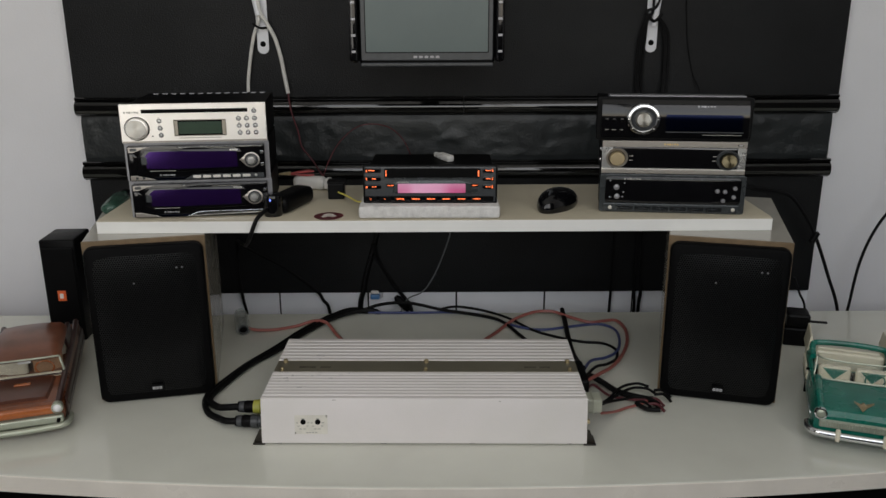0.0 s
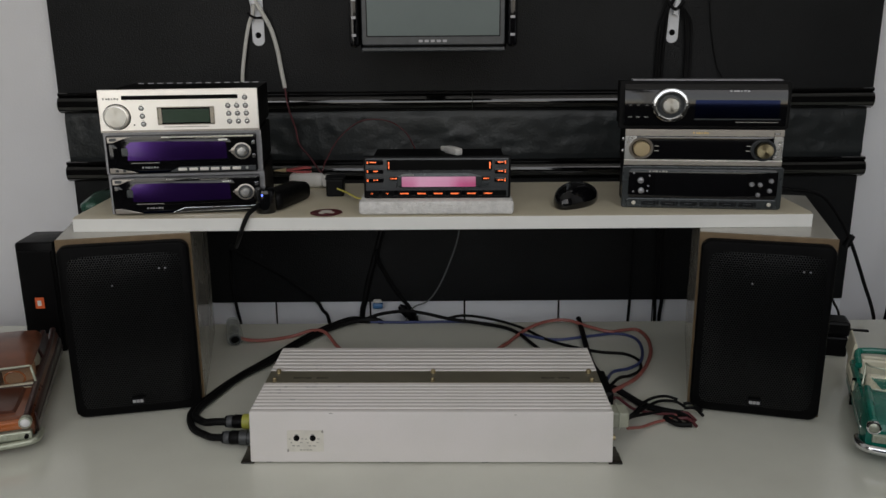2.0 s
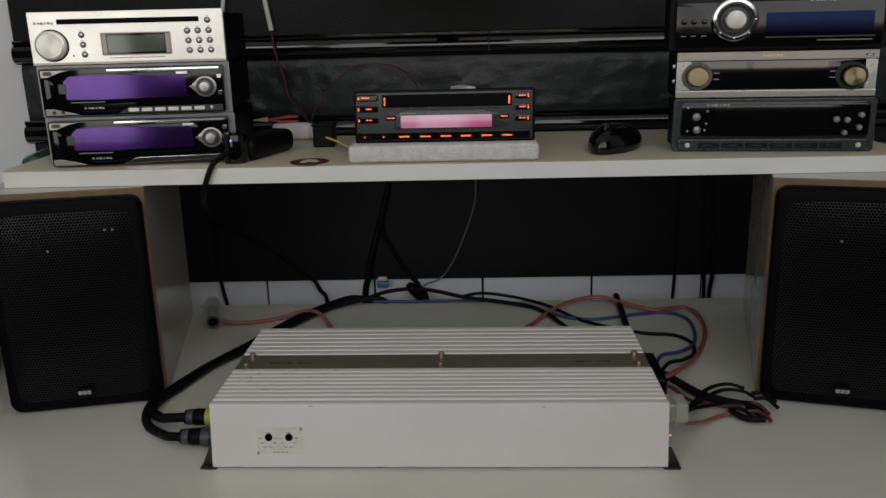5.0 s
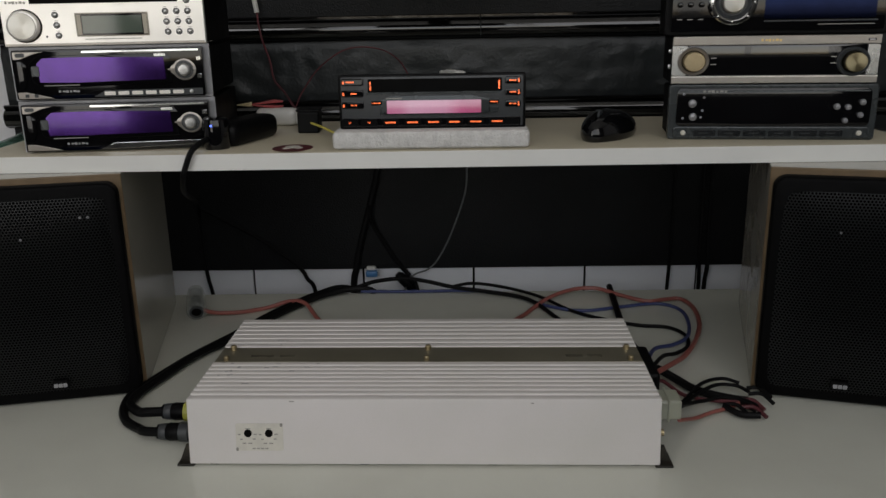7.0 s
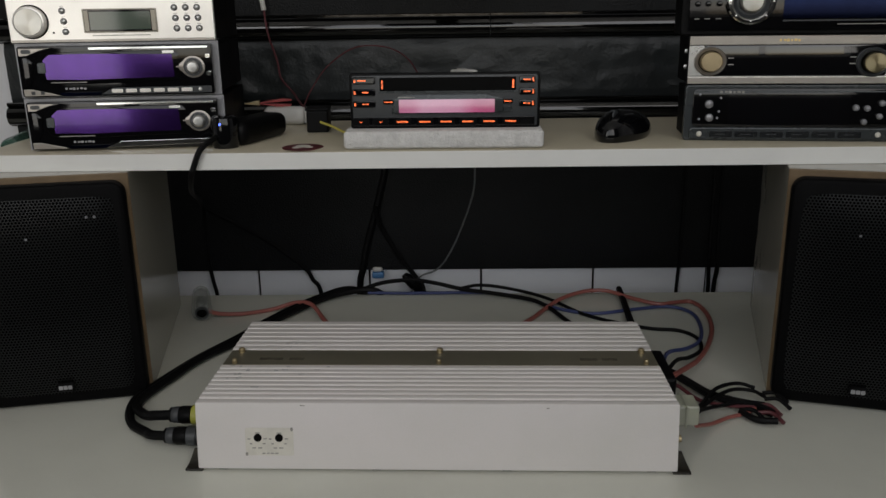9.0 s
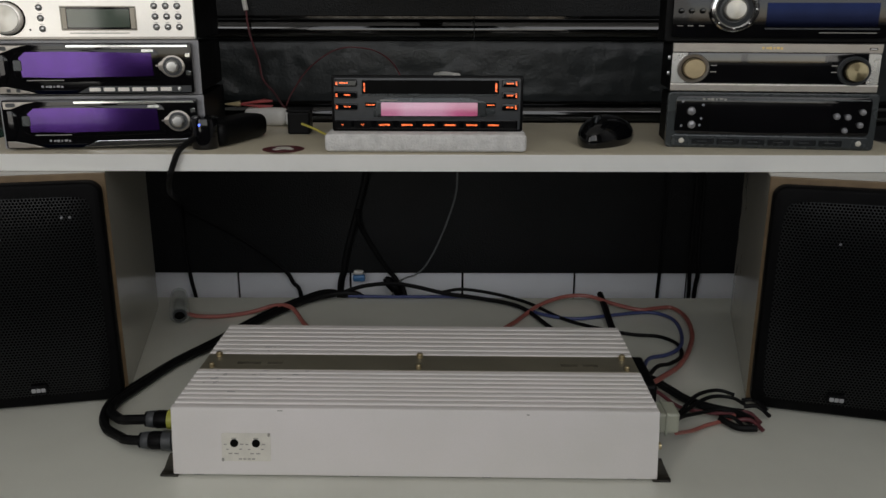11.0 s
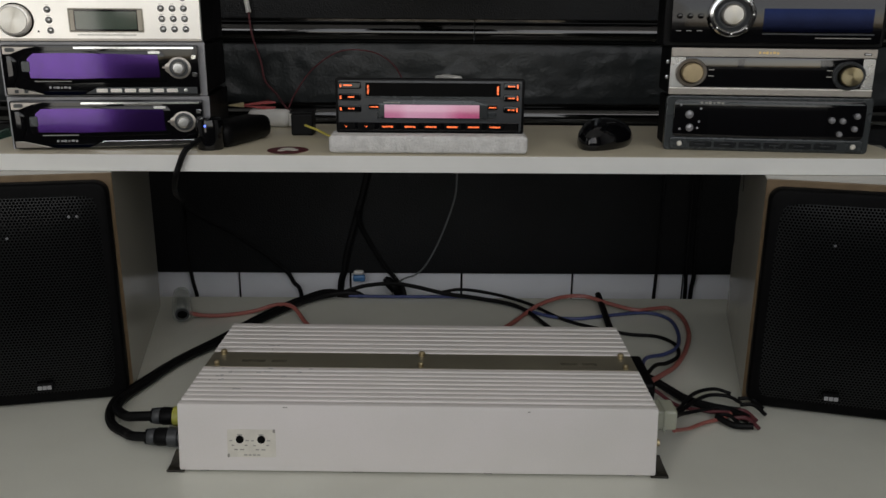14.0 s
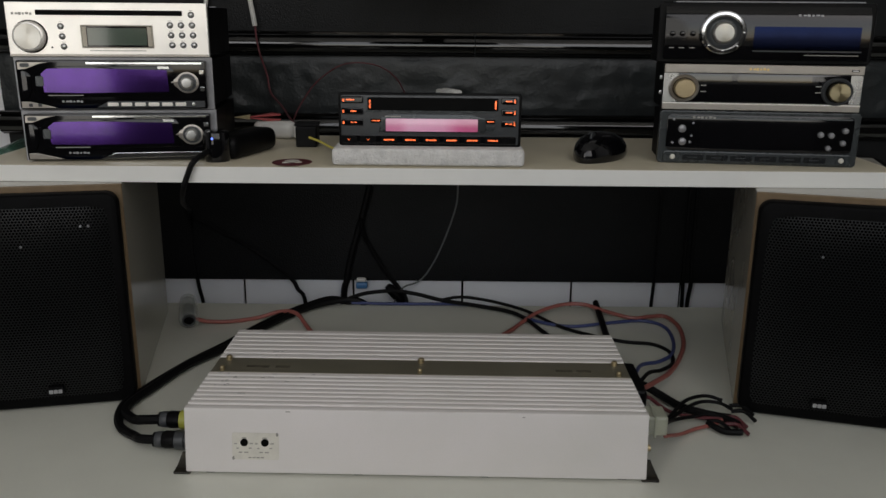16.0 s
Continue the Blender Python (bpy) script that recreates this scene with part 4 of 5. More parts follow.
def lit_unit(m):
    """The unit that is switched on, with orange marks and a pink display."""
    ob, f, c = unit(m, 181, 52, "dark grey car stereo switched on with pink display", 2.5, drop=0.012)
    f.bow = lambda z: 1.3 * max(0, 1 - ((z - 26) / 26) ** 2)
    f.plate("border", 0, 181, 0, 52, 0.2, 8.6, plastic, 2.2, 0.9, "black border")
    face = f.plate("faceplate", 2.6, 178.4, 2.0, 50, 8.6, 9, dark_grey, 1.6, 0.2, "dark grey faceplate")
    part("top_label", bx(-0.022, 0.026, 0.030, 0.036, 0.0376, 0.0379), badge_grey, c, "pale label on the chassis")
    f.plate("slot", 29, 158, 35.5, 48, 9, 9.5, black_hole, 0.6, label="black cassette slot", parent=face)
    f.plate("slot_rim", 27.5, 159.5, 33.8, 35.3, 9, 10.2, slate, 0.4, parent=face)
    for x0 in (30.6, 154.6):
        f.plate("slot_light", x0, x0 + 1.5, 37.5, 45.5, 9.5, 9.9, orange_lit, 0.4, label="orange lit slot edge", parent=face)
    f.shape("display_hood", [(40, 14), (40, 28), (52, 32), (130, 32), (146, 28), (146, 14)], 9, 10.5, slate, 0.5, parent=face)
    shell = f.bow
    f.bow = lambda z: shell(z) + 0.105 * (21.4 - z)  # leans back in its hood
    d = f.plate("display", 47, 138, 15.2, 27.6, 10.5, 11.3, pink_lit, 0.8, label="pink lit display", parent=face)
    f.bow = shell
    for side, x0, x1 in ((0, 3.2, 24.5), (1, 161, 176)):
        for k, z in enumerate((42.2, 31.2, 20.2)):
            b = f.plate("key", x0, x1, z, z + 6.6, 9, 11.2, plastic_gloss, 1.6, 1.2, "black key")
            if side == 0:
                f.plate("key_light", x0 + 1.2, x0 + 3.0, z + 1.6, z + 4.6, 11.2, 11.4, orange_lit, 0.4, parent=b)
                f.plate("key_light", x0 + (9 if k else 4.5), x0 + (15 if k else 13), z + 2.8, z + 4.0, 11.2, 11.4, orange_lit, 0.4, parent=b)
            else:
                f.plate("key_light", x1 - 2.6, x1 - 1.2, z + 1.2, z + 5.2, 11.2, 11.4, orange_lit, 0.4, parent=b)
                f.plate("key_light", x0 + 4, x0 + 10.5, z + 2.6, z + 3.8, 11.2, 11.4, orange_lit, 0.3, parent=b)
    for x0, x1 in ((32, 42), (146, 155)):
        b = f.plate("small_key", x0, x1, 23.4, 27.6, 10.5 if x0 < 100 else 9, 11.4, plastic_gloss, 0.8, 0.3)
        f.plate("key_light", x0 + 1, x1 - 1, 25.0, 26.0, 11.4, 11.6, orange_lit, 0.3, parent=b)
    f.plate("small_key", 146.5, 154.5, 15.5, 20.5, 9, 11, slate, 0.8, 0.3)
    f.plate("lower_strip", 3, 176, 2.2, 10.8, 9, 10.2, plastic_gloss, 1.0, 0.4, "glossy black key row", face)
    for i, x in enumerate((10, 29, 50, 71.5, 92, 112.5, 133, 153.5, 170)):
        b = f.plate("preset_key", x - 8, x + 8 if i < 8 else x + 5, 3.4, 9.6, 10.2, 10.5, plastic, 0.8)
        if 2 <= i < 8:
            f.plate("key_light", x - 5.5, x + 5.0, 5.7, 7.2, 10.5, 10.7, orange_lit, 0.3, label="orange lit mark", parent=b)
        elif i < 2:
            f.shape("key_light", [(x - 1.6, 7.4), (x, 5.4), (x + 1.6, 7.4), (x, 6.4)], 10.5, 10.7, orange_lit, parent=b)
    f.plate("legend", 46, 62, 29.3, 30.2, 10.5, 10.7, ink, 0.3, parent=face)
    return ob


CLAR = pose(0.0090, 1.1390, 1.0118, 0, 0, -0.8)
lit_unit(CLAR)
bm = bx(-0.0950, 0.0950, 0, 0.16, 0, 0.0173, 0.004, 3)
fo = tagged(part("foam_pad", bm, foam), "white foam pad under the lit car stereo", "foam pad")
fo.matrix_world = pose(0.0075, 1.1125, 0.9945, 0, 0, -0.4)


# ---- wall monitor ----
mon = thing("monitor", pose(0.0050, 1.228, 1.185), "black wall monitor with grey unlit screen and side grips", "monitor")
part("housing", bx(-0.095, 0.095, 0.004, 0.036, 0.0, 0.155, 0.006, 3), plastic, mon)
part("bezel", prism(rrect(-0.0925, 0.0925, 0.009, 0.150, 0.003), 0.0, 0.0045, 0.0012), dark_grey, mon, "dark grey bezel")
part("screen_gap", prism(rrect(-0.0865, 0.0865, 0.0195, 0.144, 0.001), -0.0004, -0.0001), black_hole, mon)
part("screen", prism(rrect(-0.0852, 0.0852, 0.0208, 0.1425, 0.001), -0.0010, -0.0005), screen_grey, mon, "unlit grey screen")
for k in range(5):
    part("brand_mark", prism(rrect(-0.0190 + 0.0078 * k, -0.0138 + 0.0078 * k, 0.0125, 0.0156, 0.0006), -0.0005, -0.0001), mid_grey, mon)
part("lower_lip", bx(-0.093, 0.093, -0.003, 0.0038, 0.001, 0.0062, 0.0015), dark_grey, mon, "grey lower lip")
for s in (-1, 1):
    x0, x1 = sorted((s * 0.0955, s * 0.1085))
    g = part("side_grip", bx(x0, x1, -0.006, 0.034, 0.006, 0.158, 0.006, 4), plastic_gloss, mon, "glossy black side grip")
    for k in range(6):
        z = 0.020 + 0.022 * k
        part("grip_notch", bx(s * 0.1020 - 0.0030, s * 0.1020 + 0.0030, -0.0066, -0.0058, z, z + 0.0035, 0.0003), mid_grey, g)
part("wall_arm", bx(-0.018, 0.018, 0.034, 0.266, 0.070, 0.100, 0.003), plastic, mon, "black wall arm")
part("wall_plate", bx(-0.045, 0.045, 0.262, 0.2668, 0.040, 0.130, 0.002), plastic, mon)


# ---- small things on the shelf ----
def mouse_body():
    bm = bmesh.new()
    bmesh.ops.create_uvsphere(bm, u_segments=28, v_segments=16, radius=1)
    for v in bm.verts:
        x, y, z = v.co
        w = 1 - 0.16 * y * y + 0.06 * y
        v.co = (x * 0.0255 * w, y * 0.050, max(z, -0.30) * 0.0215 * (1.0 - 0.16 * y) + 0.00645)
    return bm


ms = thing("computer_mouse", pose(0.1880, 1.1770, 0.9945, 0, 0, -30), "glossy black wireless mouse lying on the shelf", "mouse")
part("shell", mouse_body(), plastic_gloss, ms)
part("scroll_wheel", turned([(0, -0.0025), (0.006, -0.0025), (0.006, 0.0025), (0, 0.0025)], 16, m=Matrix.Translation((0, -0.028, 0.0240)) @ Matrix.Rotation(radians(90), 4, "Z")), dark_grey, ms)
part("button_seam", bx(-0.0004, 0.0004, -0.040, -0.015, 0.022, 0.0288), black_hole, ms)

st = thing("round_sticker", pose(-0.1295, 1.1305, 0.9945, 0, 0, 10), "dark red round sticker with a pale mark on the shelf", "sticker")
part("disc", turned([(0, -0.0004), (0.0198, -0.0004), (0.0200, -0.0002), (0.0200, 0)], 36, m=Matrix.Rotation(radians(-90), 4, "X")), sticker_red, st)
pale = bmesh.new()
for cx, cy, r in ((0, 0.004, 0.0075), (-0.006, -0.003, 0.004), (0.006, -0.003, 0.004)):
    turned([(0, -0.0007), (r, -0.0007), (r, -0.0004)], 18, pale, Matrix.Translation((cx, cy, 0)) @ Matrix.Rotation(radians(-90), 4, "X"))
part("pale_mark", pale, label_cream, st, "pale printed mark")

dg = thing("cable_adapter", pose(-0.2055, 1.1360, 0.9945, 0, 0, -18), "black cable adapter with a blue light on the shelf", "adapter")
part("head", turned([(0, -0.031), (0.009, -0.031), (0.0125, -0.029), (0.0135, -0.024), (0.0135, -0.004), (0.012, 0.0), (0, 0)], 24, m=Matrix.Rotation(radians(-90), 4, "X")), plastic_gloss, dg)
part("body", bx(-0.016, 0.0185, 0.004, 0.092, 0.0, 0.0245, 0.009, 4), plastic, dg, "rounded black body")
part("lamp", turned([(0, -0.0009), (0.0012, -0.0006), (0.0014, 0)], 12, m=Matrix.Translation((0.003, -0.0125, 0.0240)) @ Matrix.Rotation(radians(-20), 4, "X")), blue_led, dg, "blue indicator light")

cb = thing("relay", pose(-0.1305, 1.2270, 0.9945, 0, 0, 2), "small black relay cube on the shelf", "relay")
part("cube", bx(-0.0120, 0.0120, 0, 0.026, 0, 0.0235, 0.002), plastic, cb)
part("rim", bx(-0.0130, 0.0130, -0.001, 0.027, 0.0235, 0.0262, 0.0008), plastic, cb)

pl = thing("inline_plug", pose(-0.1800, 1.2900, 0.9945, 0, 0, -14), "white plastic inline plug behind the adapter", "plug")
part("shell", bx(-0.028, 0.024, 0, 0.020, 0, 0.0205, 0.0075, 4), plug_white, pl)
part("collar", bx(0.024, 0.032, 0.002, 0.018, 0.002, 0.0185, 0.002), plug_white, pl)
cl = thing("crocodile_clip", pose(-0.1960, 1.2960, 1.0151, 0, 0, 8), "red crocodile clip with steel jaws on the plug", "clip")
bm = bmesh.new()
for s in (-1, 1):
    prism([(-0.012, 0.004 + s * 0.001), (0.014, 0.004 + s * 0.005), (0.024, 0.004 + s * 0.0035), (0.024, 0.004 + s * 0.002), (-0.012, 0.004)], 0, 0.009, 0.0006, bm=bm)
part("sleeve", bm, clip_red, cl, "red plastic sleeve")
part("jaw", prism([(-0.030, 0.0035), (-0.012, 0.0015), (-0.012, 0.0075), (-0.030, 0.0046)], 0.002, 0.007, 0.0004), brass, cl, "steel jaws")

wp = thing("white_connector", pose(0.0300, 1.245, 1.0490, 0, 0, 28), "white cable connector lying on the lit stereo", "connector")
part("shell", bx(-0.006, 0.006, -0.018, 0.016, 0, 0.010, 0.003), plug_white, wp)
part("tail", bx(-0.004, 0.004, 0.016, 0.030, 0.001, 0.008, 0.002), wire_white, wp)


# ---- cables ----
def cable(name, pts, r, material, label, category="cable", n=8):
    return tagged(part(name, tube(pts, r, n), material), label, category)


Z = 0.750
cable("signal_cable", [(-0.2400, 1.0060, Z + 0.0225), (-0.257, 1.010, Z + 0.020), (-0.272, 1.026, Z + 0.012), (-0.290, 1.050, Z + 0.008), (-0.292, 1.074, Z + 0.007), (-0.282, 1.113, Z + 0.006), (-0.263, 1.168, Z + 0.007), (-0.229, 1.226, Z + 0.007), (-0.198, 1.295, Z + 0.007), (-0.159, 1.358, Z + 0.007), (-0.118, 1.386, Z + 0.008), (-0.090, 1.392, Z + 0.004), (-0.070, 1.400, Z - 0.02)], 0.0046, wire_black, "thick black signal cable from the amplifier sockets")
cable("signal_cable", [(-0.2400, 0.9890, Z + 0.0110), (-0.255, 0.994, Z + 0.009), (-0.264, 1.004, Z + 0.006), (-0.284, 1.022, Z + 0.005), (-0.296, 1.048, Z + 0.005), (-0.299, 1.076, Z + 0.005), (-0.288, 1.114, Z + 0.005), (-0.267, 1.171, Z + 0.005), (-0.236, 1.230, Z + 0.006), (-0.205, 1.300, Z + 0.006), (-0.164, 1.366, Z + 0.006), (-0.122, 1.391, Z + 0.008), (-0.075, 1.398, Z - 0.02)], 0.0044, wire_black, "thick black signal cable from the amplifier sockets")
for py, pz in ((0.056, 0.0225), (0.039, 0.0110)):
    pg = thing("signal_plug", pose(0.0005, 0.9465, 0.75, 0, 0, -1.0) @ pose(-0.2220, py, pz, 0, 0, -90), "black signal plug in the amplifier socket", "plug")
    part("grip", turned([(0.0054, 0.0), (0.0080, -0.0005), (0.0082, -0.009), (0.0074, -0.011), (0.0068, -0.020), (0, -0.020)], 20), plastic, pg)
    part("band", turned([(0.0074, -0.0115), (0.0077, -0.012), (0.0073, -0.0175), (0.0070, -0.018)], 20), dark_grey, pg)
cable("red_wire", [(-0.294, 1.296, Z + 0.014), (-0.280, 1.306, Z + 0.006), (-0.252, 1.313, Z + 0.0035), (-0.219, 1.328, Z + 0.0035), (-0.191, 1.334, Z + 0.010), (-0.167, 1.321, Z + 0.012), (-0.142, 1.280, Z + 0.0035), (-0.110, 1.235, Z + 0.0035), (-0.03, 1.190, Z + 0.0035), (0.05, 1.215, Z + 0.0035), (0.106, 1.284, Z + 0.0035), (0.126, 1.316, Z + 0.004), (0.151, 1.346, Z + 0.008), (0.185, 1.370, Z + 0.010), (0.216, 1.372, Z + 0.010), (0.241, 1.352, Z + 0.008), (0.273, 1.332, Z + 0.006), (0.296, 1.337, Z + 0.006), (0.319, 1.340, Z + 0.0055), (0.3265, 1.305, Z + 0.0055), (0.319, 1.252, Z + 0.0055), (0.300, 1.200, Z + 0.006), (0.275, 1.150, Z + 0.010), (0.250, 1.110, Z + 0.018), (0.2145, 1.062, Z + 0.026)], 0.0027, wire_red, "red power wire looping behind the amplifier", "wire")
cable("blue_wire", [(-0.103, 1.388, Z + 0.004), (-0.058, 1.388, Z + 0.003), (-0.012, 1.388, Z + 0.003), (0.034, 1.389, Z + 0.003), (0.072, 1.384, Z + 0.003), (0.108, 1.364, Z + 0.003), (0.148, 1.324, Z + 0.003), (0.189, 1.307, Z + 0.003), (0.242, 1.321, Z + 0.003), (0.287, 1.330, Z + 0.003), (0.310, 1.308, Z + 0.003), (0.309, 1.262, Z + 0.003), (0.295, 1.216, Z + 0.004), (0.271, 1.184, Z + 0.008), (0.242, 1.150, Z + 0.018), (0.2145, 1.070, Z + 0.036)], 0.0022, wire_blue, "blue wire curling beside the amplifier", "wire")
cable("black_wire", [(-0.111, 1.390, Z + 0.008), (-0.083, 1.394, Z + 0.016), (-0.045, 1.396, Z + 0.019), (-0.013, 1.392, Z + 0.016), (0.026, 1.385, Z + 0.009), (0.072, 1.374, Z + 0.006), (0.122, 1.346, Z + 0.005), (0.151, 1.283, Z + 0.004), (0.170, 1.225, Z + 0.004), (0.178, 1.170, Z + 0.004)], 0.0028, wire_black, "black wire running behind the amplifier", "wire")
cable("black_wire", [(0.019, 1.384, Z + 0.010), (0.050, 1.390, Z + 0.013), (0.095, 1.382, Z + 0.009), (0.137, 1.354, Z + 0.006), (0.175, 1.306, Z + 0.003), (0.211, 1.276, Z + 0.003), (0.248, 1.256, Z + 0.003), (0.280, 1.249, Z + 0.003), (0.295, 1.225, Z + 0.003), (0.289, 1.190, Z + 0.004), (0.267, 1.156, Z + 0.010), (0.245, 1.126, Z + 0.020), (0.2145, 1.058, Z + 0.034)], 0.0022, wire_black, "thin black wire curling beside the amplifier", "wire")
cable("black_strap", [(0.2355, 1.391, Z + 0.006), (0.232, 1.330, Z + 0.005), (0.228, 1.272, Z + 0.005), (0.224, 1.200, Z + 0.008), (0.220, 1.120, Z + 0.026), (0.2165, 1.075, Z + 0.042)], 0.0042, wire_black, "thick black cable beside the amplifier")
cable("black_cable", [(0.2140, 1.055, Z + 0.030), (0.232, 1.100, Z + 0.018), (0.248, 1.098, Z + 0.010), (0.265, 1.078, Z + 0.006), (0.284, 1.062, Z + 0.006), (0.302, 1.052, Z + 0.006), (0.312, 1.036, Z + 0.006)], 0.0042, wire_black, "thick black cable of the loose harness")
har = [
    ("red_wire", wire_red, [(0.2250, 0.980, Z + 0.024), (0.240, 1.000, Z + 0.014), (0.256, 1.018, Z + 0.006), (0.276, 1.032, Z + 0.004), (0.300, 1.042, Z + 0.004), (0.316, 1.052, Z + 0.006)]),
    ("black_wire", wire_black, [(0.2250, 0.990, Z + 0.030), (0.244, 1.026, Z + 0.016), (0.270, 1.060, Z + 0.010), (0.296, 1.078, Z + 0.010), (0.318, 1.078, Z + 0.009), (0.328, 1.066, Z + 0.008)]),
    ("black_wire", wire_black, [(0.2250, 0.984, Z + 0.034), (0.246, 1.022, Z + 0.018), (0.272, 1.046, Z + 0.009), (0.300, 1.056, Z + 0.008), (0.322, 1.052, Z + 0.008)]),
    ("black_wire", wire_black, [(0.2250, 0.998, Z + 0.028), (0.248, 1.040, Z + 0.012), (0.276, 1.072, Z + 0.014), (0.304, 1.086, Z + 0.013), (0.322, 1.080, Z + 0.011)]),
    ("dark_red_wire", wire_dark_red, [(0.2140, 1.040, Z + 0.026), (0.236, 1.084, Z + 0.012), (0.256, 1.064, Z + 0.006), (0.286, 1.054, Z + 0.005), (0.318, 1.048, Z + 0.006)]),
]
for nm, mt, pts in har:
    cable(nm, [(0.225 + (x - 0.225) * 0.88, y, z) for x, y, z in pts], 0.0019, mt, "loose harness wire from the amplifier connector", "wire")
hc = thing("wire_ends", pose(0.310, 1.047, 0.75, 0, 0, -35), "bare and taped wire ends lying on the desk", "wire ends")
for k, (dx, dy, dz, mt) in enumerate(((0, 0.03, 0.006, wire_black), (0.006, 0.016, 0.007, wire_black), (0.002, 0.0, 0.006, wire_dark_red), (-0.008, -0.016, 0.005, wire_black), (0.008, -0.014, 0.006, wire_dark_red))):
    part("wire_end", tube([(dx - 0.012, dy, dz), (dx, dy + 0.003, dz + 0.002), (dx + 0.013, dy - 0.003, dz - 0.002)], 0.0020, 7), mt, hc)
part("tape", tube([(-0.018, -0.020, 0.006), (0.000, -0.026, 0.005), (0.016, -0.020, 0.006)], 0.0032, 8), wire_black, hc, "black taped end")

gk = thing("clear_plug", pose(-0.2985, 1.2900, 0.7635, 12, 0, 17) @ Matrix.Diagonal((0.82, 1, 0.82, 1)), "clear plastic plug with a dark core on the desk", "plug")
part("sleeve", turned([(0.0095, 0.0), (0.0150, 0.0005), (0.0155, 0.006), (0.0140, 0.040), (0.0120, 0.050), (0, 0.050), (0, 0.048), (0.0105, 0.046), (0.012, 0.006), (0.0095, 0.0)], 24), clear_plastic, gk, "clear plastic sleeve")
part("core", turned([(0, -0.001), (0.0072, -0.001), (0.0088, 0.002), (0.0080, 0.030), (0, 0.032)], 20), black_hole, gk, "black core")
part("rim", turned([(0.0075, -0.0022), (0.0100, -0.0024), (0.0108, 0.0)], 20), dark_grey, gk)

BY = 1.4925
cable("adapter_cable", [(-0.211, 1.130, 1.006), (-0.2160, 1.116, 1.003), (-0.222, 1.1050, 0.997), (-0.228, 1.1035, 0.984), (-0.234, 1.108, 0.970), (-0.252, 1.160, 0.945), (-0.290, 1.300, 0.905), (-0.335, 1.440, 0.870), (-0.349, BY, 0.842), (-0.351, BY, 0.792), (-0.345, BY, 0.740), (-0.341, 1.497, 0.700), (-0.340, 1.497, 0.60)], 0.0028, wire_black, "black adapter cable hanging over the shelf edge")
hang = [
    ("hanging_cable", wire_black, 0.0030, [(-0.347, BY - 0.003, 0.850), (-0.310, BY, 0.828), (-0.262, BY, 0.800), (-0.209, BY, 0.758), (-0.196, BY, 0.738), (-0.186, 1.497, 0.715), (-0.180, 1.497, 0.62)]),
    ("hanging_strap", wire_black, 0.0050, [(-0.082, BY, 0.960), (-0.084, BY, 0.901), (-0.113, BY, 0.793), (-0.121, BY, 0.755), (-0.127, 1.495, 0.725), (-0.130, 1.495, 0.62)]),
    ("hanging_cable", wire_black, 0.0034, [(-0.098, BY - 0.006, 0.850), (-0.096, BY - 0.003, 0.830), (-0.088, BY, 0.810), (-0.062, BY, 0.765), (-0.044, BY, 0.742), (-0.030, 1.470, 0.722), (-0.028, 1.470, 0.62)]),
    ("hanging_wire", wire_grey, 0.0013, [(0.042, BY, 0.960), (0.044, BY, 0.900), (0.040, BY, 0.862), (0.020, BY, 0.805), (0.001, BY, 0.768), (-0.015, BY, 0.751), (-0.040, 1.480, 0.742), (-0.060, 1.46, 0.70)]),
    ("hanging_cable", wire_black, 0.0026, [(0.342, BY, 0.985), (0.342, BY, 0.800), (0.342, 1.497, 0.745), (0.341, 1.498, 0.70), (0.340, 1.498, 0.60)]),
    ("hanging_cable", wire_black, 0.0030, [(0.383, BY, 0.985), (0.384, BY, 0.800), (0.385, BY, 0.752), (0.388, 1.498, 0.715), (0.388, 1.498, 0.60)]),
    ("hanging_cable", wire_black, 0.0032, [(0.394, BY, 0.985), (0.395, BY, 0.800), (0.397, BY, 0.752), (0.396, 1.498, 0.715), (0.396, 1.498, 0.60)]),
    ("wall_cable", wire_black, 0.0030, [(0.470, 1.36, 0.999), (0.530, 1.40, 0.978), (0.577, 1.45, 0.957), (0.633, 1.45, 0.947), (0.667, 1.45, 0.911), (0.692, 1.45, 0.869), (0.722, 1.45, 0.800), (0.752, 1.45, 0.719), (0.760, 1.45, 0.60)]),
    ("wall_cable", wire_black, 0.0026, [(0.763, 1.45, 0.60), (0.765, 1.45, 0.697), (0.769, 1.45, 0.735), (0.779, 1.45, 0.827), (0.806, 1.45, 0.900), (0.860, 1.45, 0.965), (0.930, 1.46, 1.000)]),
    ("wall_cable", wire_black, 0.0020, [(0.668, 1.46, 0.790), (0.676, 1.45, 0.763), (0.685, 1.44, 0.736), (0.686, 1.43, 0.66)]),
]
for nm, mt, r, pts in hang:
    cable(nm, pts, r, mt, "thin black cable hanging behind the desk" if mt is wire_black else "thin grey wire hanging on the panel")
lump = thing("cable_knot", pose(0.690, 1.450, 0.868, 0, -64, 0), "black inline cable joint by the wall", "cable joint")
part("sleeve", turned([(0, -0.012), (0.0055, -0.010), (0.0060, 0.010), (0, 0.012)], 14, m=Matrix.Rotation(radians(90), 4, "Z")), plastic, lump)
bc = thing("blue_connector", pose(-0.0975, 1.482, 0.742), "small blue and white connector hanging by the wall", "connector")
part("shell", bx(-0.010, 0.008, 0, 0.010, 0.0, 0.010, 0.003), connector_blue, bc)
part("tip", bx(-0.009, 0.006, 0.001, 0.009, 0.0102, 0.017, 0.003), plug_white, bc)

